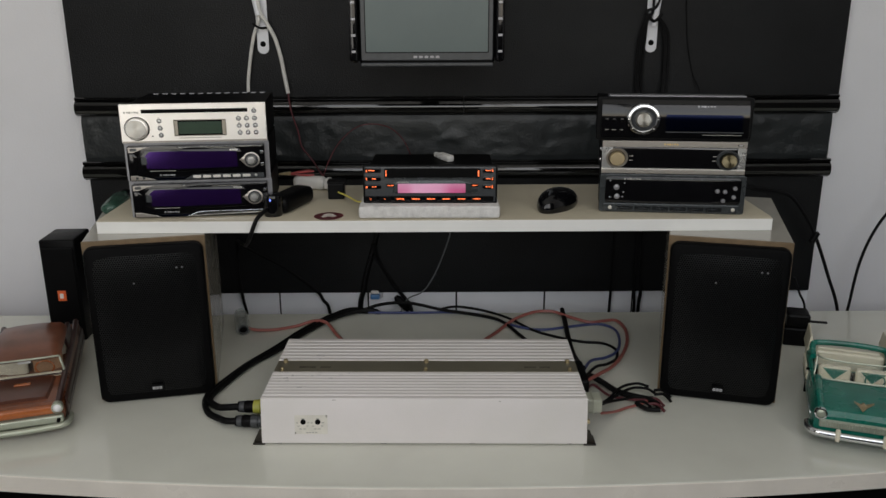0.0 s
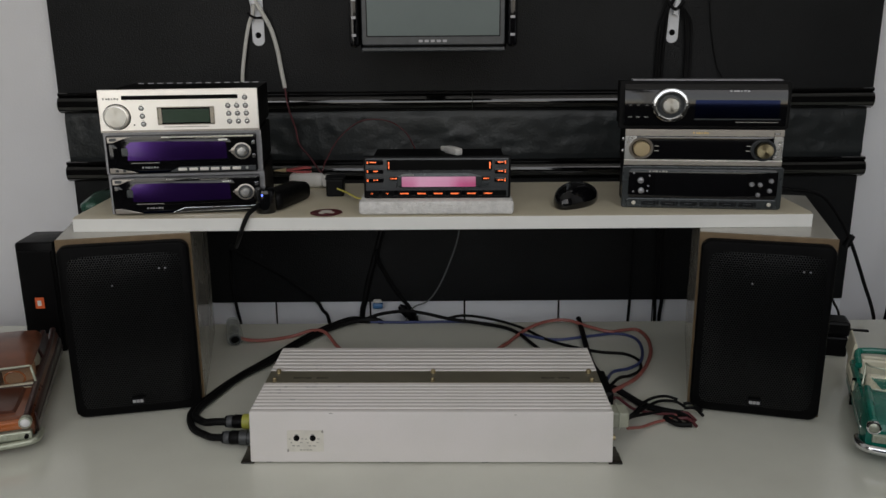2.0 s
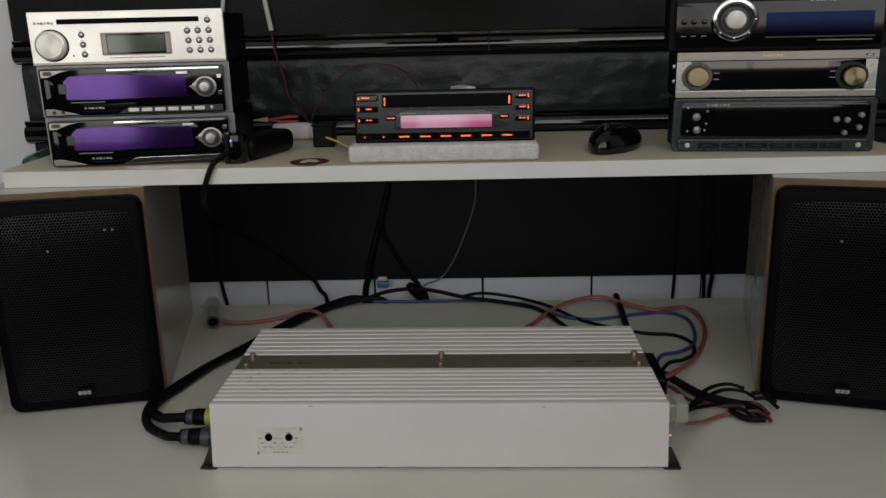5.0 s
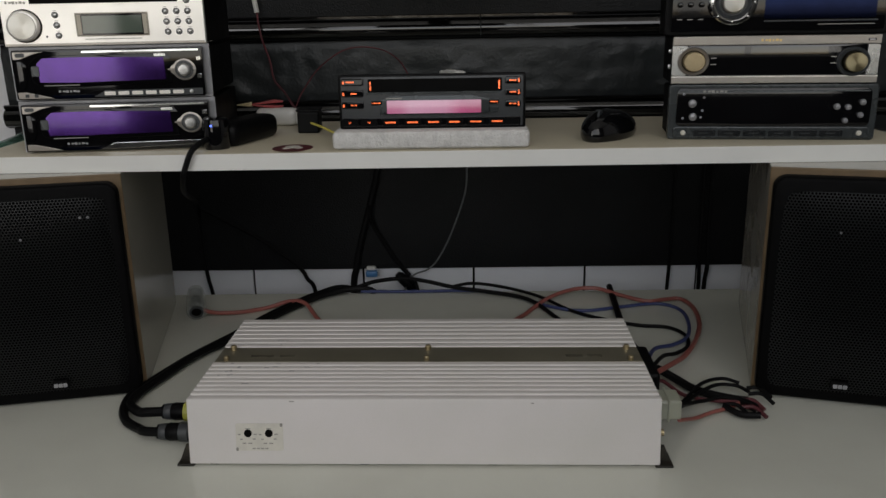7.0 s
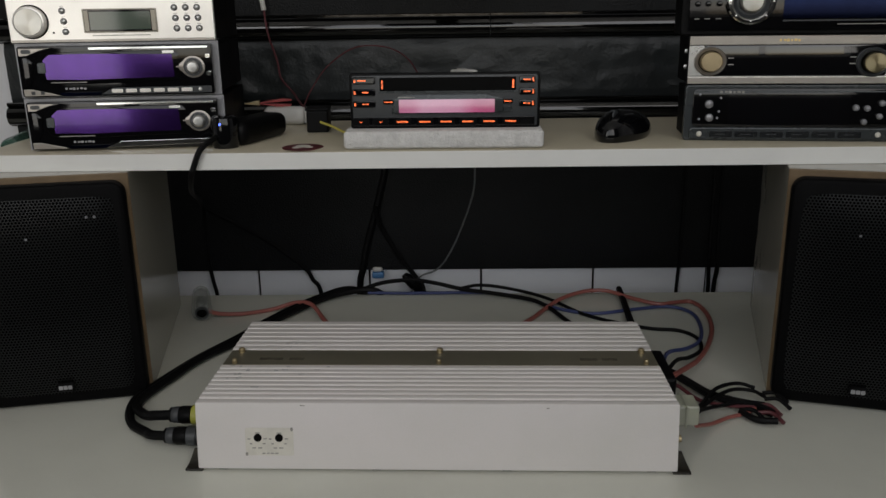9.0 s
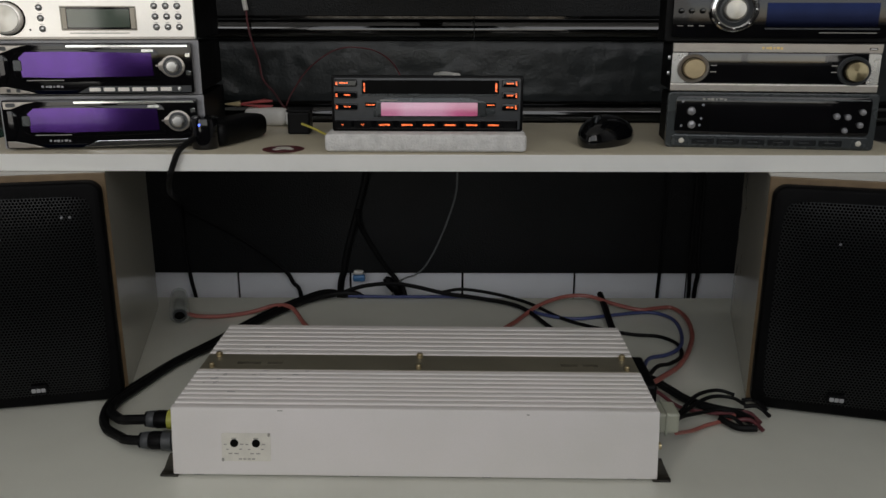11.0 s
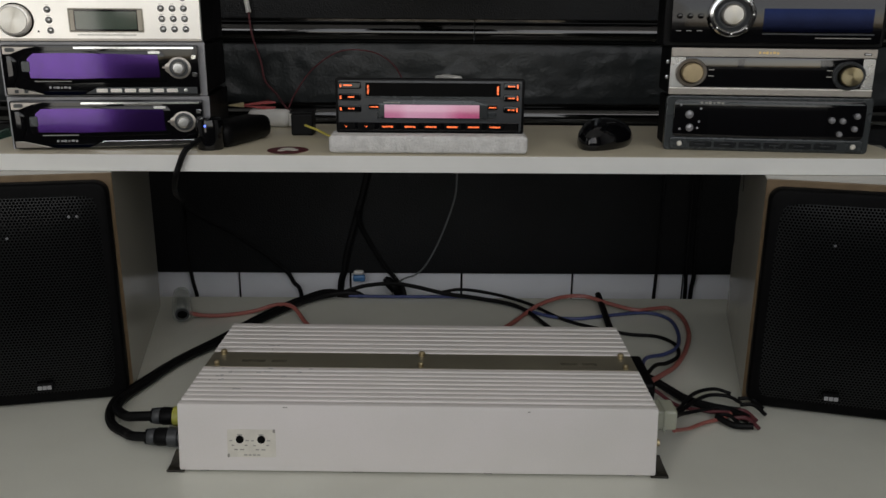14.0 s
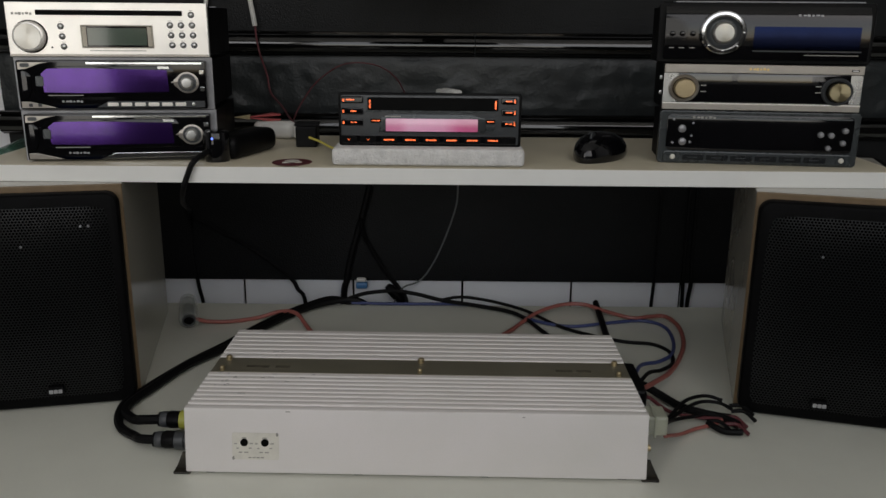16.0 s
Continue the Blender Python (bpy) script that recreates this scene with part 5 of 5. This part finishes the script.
kn = thing("cable_plug", pose(-0.0480, 1.4790, 0.7360, 0, -42, 0), "black plug hanging on a cable by the wall", "plug")
part("body", turned([(0, -0.020), (0.005, -0.018), (0.0075, -0.006), (0.0075, 0.012), (0.004, 0.018), (0, 0.018)], 16, m=Matrix.Rotation(radians(90), 4, "X")), plastic, kn)

# ---- straps with cords on the panel ----
def wall_strap(x, label):
    s = thing("wall_strap", pose(x, 1.4935, 1.188), label, "strap")
    out = prism(rrect(-0.0098, 0.0098, 0.0, 0.150, 0.0096, 8), -0.0022, 0.0, 0.0006)
    part("strap", out, strap_white, s)
    part("eyelet", turned([(0, -0.0030), (0.0040, -0.0030), (0.0046, -0.0026), (0.0048, -0.0021)], 20, m=Matrix.Translation((0, 0, 0.0165))), black_hole, s, "dark screw hole")
    return s


wall_strap(-0.2775, "white perforated strap with white cords on the panel")
wall_strap(0.3850, "white perforated strap with black cords on the panel")
cable("white_cable", [(-0.290, 1.486, 1.320), (-0.283, 1.484, 1.262), (-0.281, 1.482, 1.243), (-0.290, 1.485, 1.222), (-0.298, 1.486, 1.190), (-0.305, 1.486, 1.150), (-0.307, 1.486, 1.125), (-0.302, 1.468, 1.100), (-0.300, 1.472, 1.02)], 0.0030, wire_white, "white cord hanging from the strap", "cable")
cable("white_cable", [(-0.283, 1.482, 1.320), (-0.278, 1.480, 1.262), (-0.268, 1.482, 1.240), (-0.256, 1.485, 1.215), (-0.248, 1.486, 1.184), (-0.243, 1.486, 1.150), (-0.238, 1.482, 1.122)], 0.0034, wire_white, "white cord hanging from the strap", "cable")
cable("twisted_ribbon", [(-0.293, 1.487, 1.330), (-0.286, 1.484, 1.285), (-0.280, 1.482, 1.252)], 0.0058, strap_white, "white ribbon tied on the strap", "cable")
cable("cord_tie", [(-0.291, 1.489, 1.238), (-0.284, 1.4785, 1.234), (-0.276, 1.4785, 1.231), (-0.268, 1.489, 1.232)], 0.0020, wire_black, "black tie round the white cords", "cable tie")
cable("red_wire", [(-0.238, 1.482, 1.124), (-0.235, 1.474, 1.105), (-0.230, 1.468, 1.085), (-0.222, 1.468, 1.058), (-0.214, 1.450, 1.035), (-0.190, 1.400, 1.022), (-0.168, 1.330, 1.016), (-0.158, 1.306, 1.012)], 0.0013, wire_dark_red, "dark red wire hanging down to the clip", "wire")
cable("red_wire", [(-0.158, 1.306, 1.016), (-0.154, 1.330, 1.030), (-0.140, 1.380, 1.055), (-0.110, 1.420, 1.075), (-0.070, 1.420, 1.075), (-0.040, 1.380, 1.062), (-0.020, 1.310, 1.040)], 0.0008, wire_dark_red, "thin dark red wire arching to the lit stereo", "wire")
cable("yellow_wire", [(-0.127, 1.226, 1.006), (-0.112, 1.212, 1.003), (-0.096, 1.195, 0.999), (-0.087, 1.188, 1.002)], 0.0013, wire_yellow, "short yellow wire by the relay", "wire")
for k, (x0, x1, zb) in enumerate(((0.362, 0.411, 1.10), (0.366, 0.408, 1.085), (0.371, 0.415, 1.07))):
    cable("black_cable", [(0.379, 1.486, 1.330), (0.383, 1.482, 1.262), (0.374, 1.481, 1.246 - 0.003 * k), (x0 + 0.002, 1.484, 1.215), (x0, 1.485, 1.170), (x0 + 0.001, 1.484, 1.128), (x0 + 0.010, 1.466, zb), ((x0 + x1) / 2, 1.464, zb - 0.02), (x1 - 0.008, 1.466, zb), (x1, 1.484, 1.130), (x1, 1.485, 1.180), (x1 - 0.004, 1.484, 1.222), (0.391, 1.480, 1.248)], 0.0022, wire_black, "black cord looped over the strap", "cable")
cable("black_cable", [(0.400, 1.486, 1.330), (0.390, 1.480, 1.268), (0.372, 1.479, 1.256), (0.384, 1.478, 1.240), (0.398, 1.479, 1.252)], 0.0026, wire_black, "black cord looped over the strap", "cable")
cable("twisted_ribbon", [(0.398, 1.487, 1.330), (0.391, 1.483, 1.270), (0.386, 1.483, 1.232)], 0.0048, strap_white, "white ribbon tied on the strap", "cable")
cable("panel_wire", [(0.440, 1.492, 1.330), (0.441, 1.492, 1.273), (0.446, 1.492, 1.220), (0.451, 1.492, 1.190), (0.462, 1.492, 1.150), (0.472, 1.476, 1.120), (0.474, 1.475, 1.07)], 0.0010, wire_black, "thin black wire running down the panel", "wire")

# ---- black power adapter by the wall ----
pa = thing("power_adapter", pose(0.5830, 1.2400, 0.75, 0, 0, -14), "black power adapter standing on the desk", "power adapter")
part("body", bx(-0.020, 0.016, 0, 0.045, 0, 0.030, 0.003), plastic, pa)
part("upper_body", bx(-0.017, 0.018, 0.002, 0.040, 0.030, 0.052, 0.004), plastic, pa)
part("blade", bx(0.018, 0.045, 0.014, 0.020, 0.036, 0.0385, 0.0006), plastic, pa)


# ---- model cars ----
def loft(stations):
    """Body from cross-sections: (y, half width, bottom, belt, lip inset, centre height)."""
    bm = bmesh.new()
    rows = []
    for y, w, zb, zs, lip, zc in stations:
        h = zs - zb
        half = [(w * 0.90, zb), (w * 0.985, zb + h * 0.22), (w, zb + h * 0.52), (w * 0.985, zb + h * 0.80), (w * 0.945, zs), (w * (0.93 - lip), zs + 0.0008), (w * (0.84 - lip), zs * 0.35 + zc * 0.65), (w * 0.45, zs * 0.05 + zc * 0.95), (0, zc)]
        prof = half + [(-x, z) for x, z in half[-2::-1]]
        rows.append([bm.verts.new((x, y, z)) for x, z in prof])
    n = len(rows[0])
    for a, b in zip(rows, rows[1:]):
        for i in range(n - 1):
            bm.faces.new((a[i], a[i + 1], b[i + 1], b[i]))
        bm.faces.new((a[n - 1], a[0], b[0], b[n - 1]))
    bm.faces.new(rows[0])
    bm.faces.new(rows[-1][::-1])
    return bm


def wheels(car, ys, w):
    for y in ys:
        for s in (-1, 1):
            t = Matrix.Translation((s * (w - 0.011), y, 0.0165)) @ Matrix.Rotation(radians(90 * s), 4, "Z")
            wh = part("wheel", turned([(0, -0.006), (0.011, -0.006), (0.0155, -0.005), (0.0165, -0.002), (0.0165, 0.006), (0.012, 0.008), (0, 0.008)], 24, m=t), rubber, car, "black rubber tyre")
            part("hubcap", turned([(0, -0.0085), (0.005, -0.0080), (0.009, -0.0065), (0.0095, -0.006)], 18, m=t), chrome, wh, "chrome hubcap")


def headlight(car, x, z, y, r, rim, lens):
    t = Matrix.Translation((x, y, z))
    hl = part("headlight", turned([(r * 0.78, -0.0035), (r, -0.0030), (r * 1.05, 0.0), (r * 1.0, 0.006)], 22, m=t), rim, car, "round headlight")
    part("lens", turned([(0, -0.0048), (r * 0.5, -0.0040), (r * 0.8, -0.0022), (r * 0.8, 0.002)], 22, m=t), lens, hl, "pale headlight lens")


def convertible(m):
    c = thing("model_car", m, "teal and cream model convertible standing on the desk", "model car", "model cars on the desk")
    W = 0.056
    part("front_body", loft([(0.006, 0.047, 0.016, 0.036, 0, 0.039), (0.012, 0.053, 0.012, 0.042, 0, 0.045), (0.040, W, 0.011, 0.046, 0, 0.0515), (0.085, W, 0.011, 0.048, 0, 0.0535), (0.108, W, 0.011, 0.050, 0, 0.0540)]), car_teal, c, "teal bonnet and wings")
    part("cabin_body", loft([(0.1085, W, 0.011, 0.050, 0.06, 0.030), (0.180, W, 0.011, 0.050, 0.06, 0.028), (0.238, W, 0.011, 0.051, 0.06, 0.034)]), car_teal, c, "teal cabin sides")
    part("rear_body", loft([(0.2385, W, 0.012, 0.053, 0, 0.054), (0.262, 0.055, 0.013, 0.052, 0, 0.053), (0.292, 0.052, 0.015, 0.048, 0, 0.047), (0.302, 0.047, 0.018, 0.040, 0, 0.040)]), car_cream, c, "cream boot")
    for s in (-1, 1):
        fin = prism([(s * 0.054, 0.046), (s * 0.0505, 0.072), (s * 0.0480, 0.0725), (s * 0.044, 0.052)], 0.240, 0.312, 0.0015)
        part("tail_fin", fin, car_cream, c, "cream tail fin")
        part("side_flash", prism([(s * 0.0555, 0.034), (s * 0.0570, 0.036), (s * 0.0570, 0.046), (s * 0.0545, 0.047)], 0.150, 0.2375, 0.0008), car_cream, c, "cream side flash")
        part("side_trim", bx(s * 0.0565 - 0.0006, s * 0.0565 + 0.0006, 0.030, 0.235, 0.0315, 0.0328), chrome, c)
        part("wing_ridge", tube([(s * 0.047, 0.010, 0.0455), (s * 0.0475, 0.05, 0.0525), (s * 0.047, 0.085, 0.0545), (s * 0.046, 0.107, 0.0545)], 0.0048, 10), car_teal, c)
        headlight(c, s * 0.0465, 0.0415, 0.0055, 0.0072, chrome, car_pale)
    hoop = tube([(-0.047, 0.205, 0.0535), (-0.047, 0.232, 0.0605), (-0.040, 0.243, 0.0635), (0, 0.247, 0.0645), (0.040, 0.243, 0.0635), (0.047, 0.232, 0.0605), (0.047, 0.205, 0.0535)], 0.0042, 10)
    part("hood_cover", hoop, car_teal, c, "teal folded hood surround")
    part("rear_shelf", bx(-0.040, 0.040, 0.2385, 0.2445, 0.034, 0.058, 0.002), car_cream, c)
    for s in (-0.5, 0.5):
        x = s * 0.046
        st2 = part("seat", bx(x - 0.020, x + 0.020, 0.153, 0.164, 0.030, 0.058, 0.003), car_cream, c, "cream seat back")
        part("seat_insert", prism([(x - 0.015, 0.055), (x + 0.015, 0.055), (x, 0.040)], 0.1522, 0.1532), car_teal, st2, "teal seat insert")
        part("seat", bx(x - 0.020, x + 0.020, 0.124, 0.1525, 0.028, 0.040, 0.003), car_cream, c, "cream seat cushion")
    part("rear_seat", bx(-0.043, 0.043, 0.222, 0.233, 0.030, 0.058, 0.003), car_cream, c, "cream rear seat")
    part("dashboard", bx(-0.047, 0.047, 0.1095, 0.118, 0.032, 0.0525, 0.002), car_cream, c)
    part("steering_wheel", tube([(0.023 + 0.0115 * math.cos(radians(a)), 0.130 - 0.003 * math.sin(radians(a)), 0.052 + 0.0105 * math.sin(radians(a))) for a in range(0, 361, 30)], 0.0011, 6, 2), car_teal, c, "thin steering wheel")
    arc = [(-0.0500, 0.121, 0.054), (-0.0440, 0.109, 0.0545), (-0.02, 0.1025, 0.0555), (0.02, 0.1025, 0.0555), (0.0440, 0.109, 0.0545), (0.0500, 0.121, 0.054)]
    top = [(x * 0.94, y + 0.018, 0.0765) for x, y, z in arc]
    fr = part("windscreen_frame", tube(arc, 0.0012, 8), car_pale, c, "chrome windscreen frame")
    part("top_rail", tube(top, 0.0012, 8), car_pale, fr)
    for i in (0, 5):
        part("pillar", tube([arc[i], tuple((a + b) / 2 for a, b in zip(arc[i], top[i])), top[i]], 0.0011, 6, 2), car_pale, fr)
    gm = bmesh.new()
    lo = [gm.verts.new(p) for p in arc]
    hi = [gm.verts.new(p) for p in top]
    for i in range(5):
        gm.faces.new((lo[i], lo[i + 1], hi[i + 1], hi[i]))
    bmesh.ops.solidify(gm, geom=gm.faces[:], thickness=0.0008)
    part("windscreen", gm, glass, c, "clear windscreen").visible_shadow = False
    gr = part("grille", bx(-0.047, 0.047, 0.002, 0.010, 0.0245, 0.0345, 0.0015), car_pale, c, "silver ribbed grille")
    for k in range(15):
        x = -0.042 + 0.006 * k
        part("grille_rib", bx(x - 0.0018, x + 0.0018, 0.0005, 0.0021, 0.0256, 0.0334, 0.0004), car_pale, gr)
    part("bumper", tube([(-0.058, 0.030, 0.0185), (-0.0575, 0.010, 0.0185), (-0.048, -0.003, 0.0185), (-0.02, -0.006, 0.0180), (0.02, -0.006, 0.0180), (0.048, -0.003, 0.0185), (0.0575, 0.010, 0.0185), (0.058, 0.030, 0.0185)], 0.0048, 12), chrome, c, "chrome front bumper")
    part("valance", bx(-0.048, 0.048, 0.002, 0.012, 0.010, 0.0165, 0.002), car_teal, c)
    for s in (-1, 1):
        part("bumper_guard", bx(s * 0.026 - 0.0028, s * 0.026 + 0.0028, -0.0125, -0.0035, 0.012, 0.0275, 0.002), car_cream, c, "cream bumper guard")
    part("bonnet_emblem", prism([(-0.0115, 0.0585), (-0.0040, 0.0520), (0, 0.0460), (0.0040, 0.0520), (0.0115, 0.0585), (0.0030, 0.0550), (0, 0.0575), (-0.0030, 0.0550)], 0.0155, 0.0225, 0.0006), gold_metal, c, "gold wing emblem")
    part("door_seam", bx(-0.0572, 0.0572, 0.1600, 0.1606, 0.014, 0.0500), black_hole, c)
    wheels(c, (0.050, 0.235), W)
    return c


convertible(pose(0.5275, 0.9240, 0.75, 0, 0, -20) @ Matrix.Diagonal((1, 0.75, 1, 1)))


def hardtop(m):
    c = thing("model_car", m, "copper brown model hardtop car standing on the desk", "model car", "model cars on the desk")
    W = 0.0545
    part("body", loft([(0.004, 0.046, 0.016, 0.034, 0, 0.036), (0.010, 0.052, 0.012, 0.040, 0, 0.0415), (0.040, W, 0.011, 0.044, 0, 0.0455), (0.075, W, 0.011, 0.047, 0, 0.0480), (0.086, W, 0.011, 0.048, 0.08, 0.036), (0.185, W, 0.011, 0.050, 0.08, 0.036), (0.206, W, 0.012, 0.050, 0, 0.050), (0.272, 0.052, 0.014, 0.046, 0, 0.046), (0.280, 0.047, 0.018, 0.040, 0, 0.040)]), car_brown, c, "copper brown body")
    bon = loft([(0.018, 0.033, 0.040, 0.0440, 0, 0.0468), (0.042, 0.036, 0.044, 0.0475, 0, 0.0495), (0.073, 0.037, 0.046, 0.0495, 0, 0.0510)])
    part("bonnet", bon, car_russet, c, "russet brown bonnet")
    part("nose_panel", bx(-0.049, 0.049, -0.0005, 0.010, 0.0285, 0.0390, 0.003), car_orange, c, "burnt orange nose")
    rf = loft([(0.083, 0.0435, 0.0700, 0.0725, 0, 0.0745), (0.094, 0.0455, 0.0705, 0.0750, 0, 0.0785), (0.125, 0.0460, 0.0705, 0.0770, 0, 0.0830), (0.160, 0.0455, 0.0695, 0.0775, 0, 0.0845), (0.190, 0.0435, 0.0670, 0.0760, 0, 0.0825), (0.212, 0.0400, 0.0610, 0.0690, 0, 0.0750), (0.226, 0.0350, 0.0540, 0.0590, 0, 0.0630)])
    part("roof", rf, car_brown, c, "copper brown roof")
    for s in (-1, 1):
        part("front_pillar", tube([(s * 0.048, 0.081, 0.049), (s * 0.046, 0.082, 0.060), (s * 0.043, 0.085, 0.0725)], 0.0016, 6), car_pale, c)
        part("rear_pillar", prism([(s * 0.0440, 0.0720), (s * 0.0495, 0.0495), (s * 0.0460, 0.0490), (s * 0.0385, 0.0720)], 0.155, 0.214, 0.001), car_maroon, c)
        part("wing_ridge", tube([(s * 0.046, 0.006, 0.0410), (s * 0.0475, 0.045, 0.0470), (s * 0.0480, 0.095, 0.0500), (s * 0.0485, 0.19, 0.0530), (s * 0.049, 0.245, 0.0600)], 0.0040, 10), car_maroon, c, "dark maroon wing")
        part("side_panel", prism([(s * 0.0535, 0.016), (s * 0.0556, 0.018), (s * 0.0556, 0.040), (s * 0.0530, 0.044)], 0.014, 0.262, 0.001), car_maroon, c, "dark maroon side")
        part("side_trim", bx(s * 0.0560 - 0.0006, s * 0.0560 + 0.0006, 0.020, 0.262, 0.0290, 0.0302), car_maroon, c)
        headlight(c, s * 0.0450, 0.0370, 0.000, 0.0068, car_pale, badge_white)
        part("park_lamp", turned([(0, -0.006), (0.0022, -0.006), (0.0024, 0)], 12, m=Matrix.Translation((s * 0.045, -0.0008, 0.0215))), black_hole, c)
    part("windscreen_top", tube([(-0.043, 0.0835, 0.0725), (-0.02, 0.0800, 0.0735), (0.02, 0.0800, 0.0735), (0.043, 0.0835, 0.0725)], 0.0014, 8), car_pale, c, "pale windscreen rail")
    part("windscreen_base", tube([(-0.047, 0.079, 0.0490), (-0.02, 0.0745, 0.0512), (0.02, 0.0745, 0.0512), (0.047, 0.079, 0.0490)], 0.0010, 8), car_maroon, c)
    gm = bmesh.new()
    lo = [gm.verts.new(q) for q in ((-0.047, 0.0795, 0.0500), (-0.02, 0.0752, 0.0522), (0.02, 0.0752, 0.0522), (0.047, 0.0795, 0.0500))]
    hi = [gm.verts.new(q) for q in ((-0.043, 0.0835, 0.0715), (-0.02, 0.0800, 0.0725), (0.02, 0.0800, 0.0725), (0.043, 0.0835, 0.0715))]
    for i in range(3):
        gm.faces.new((lo[i], lo[i + 1], hi[i + 1], hi[i]))
    bmesh.ops.solidify(gm, geom=gm.faces[:], thickness=0.0008)
    part("windscreen", gm, glass, c, "clear windscreen").visible_shadow = False
    part("dashboard", bx(-0.045, 0.045, 0.0815, 0.089, 0.036, 0.050, 0.002), car_cream, c)
    for s in (-0.5, 0.5):
        x = s * 0.044
        part("seat", bx(x - 0.019, x + 0.019, 0.122, 0.132, 0.034, 0.062, 0.003), car_cream if s < 0 else seat_pink, c, "cream seat back")
    part("rear_seat", bx(-0.042, 0.042, 0.168, 0.177, 0.034, 0.060, 0.003), car_cream, c, "cream rear seat")
    part("mirror", bx(-0.008, 0.008, 0.086, 0.088, 0.0655, 0.0695, 0.0008), badge_white, c, "pale rear-view mirror")
    part("steering_wheel", tube([(0.022 + 0.0115 * math.cos(radians(a)), 0.097 - 0.003 * math.sin(radians(a)), 0.053 + 0.0105 * math.sin(radians(a))) for a in range(0, 361, 30)], 0.0011, 6, 2), car_orange, c, "thin steering wheel")
    gr = part("grille", bx(-0.0505, 0.0505, -0.0030, 0.006, 0.0165, 0.0270, 0.002), car_pale, c, "pale chrome grille")
    for k in range(13):
        x = -0.036 + 0.006 * k
        part("grille_rib", bx(x - 0.0014, x + 0.0014, -0.0036, -0.0030, 0.0185, 0.0255, 0.0004), car_pale, gr)
    part("bumper", tube([(-0.056, 0.024, 0.0140), (-0.0555, 0.006, 0.0140), (-0.046, -0.004, 0.0140), (0, -0.007, 0.0135), (0.046, -0.004, 0.0140), (0.0555, 0.006, 0.0140), (0.056, 0.024, 0.0140)], 0.0038, 12), car_pale, c, "pale chrome bumper")
    part("bonnet_bar", bx(-0.010, 0.010, 0.050, 0.056, 0.0500, 0.0520, 0.0008), car_orange, c)
    wheels(c, (0.048, 0.215), W)
    return c


bo = thing("green_bottle", pose(-0.4575, 1.2050, 0.9860, 0, 0, 9) @ Matrix.Diagonal((1, 1, 0.68, 1)), "small dark green translucent bottle lying beside the shelf board", "bottle")
part("flask", turned([(0, 0.0), (0.0060, 0.0006), (0.0110, 0.0035), (0.0132, 0.010), (0.0134, 0.075), (0.0110, 0.088), (0.0060, 0.096), (0.0055, 0.110), (0, 0.110)], 28), green_glass, bo)
part("cap", turned([(0.0062, 0.1102), (0.0066, 0.112), (0.0066, 0.122), (0, 0.1225)], 20), plastic, bo, "black cap")
hardtop(pose(-0.5035, 0.9660, 0.75, 0, 0, 18))
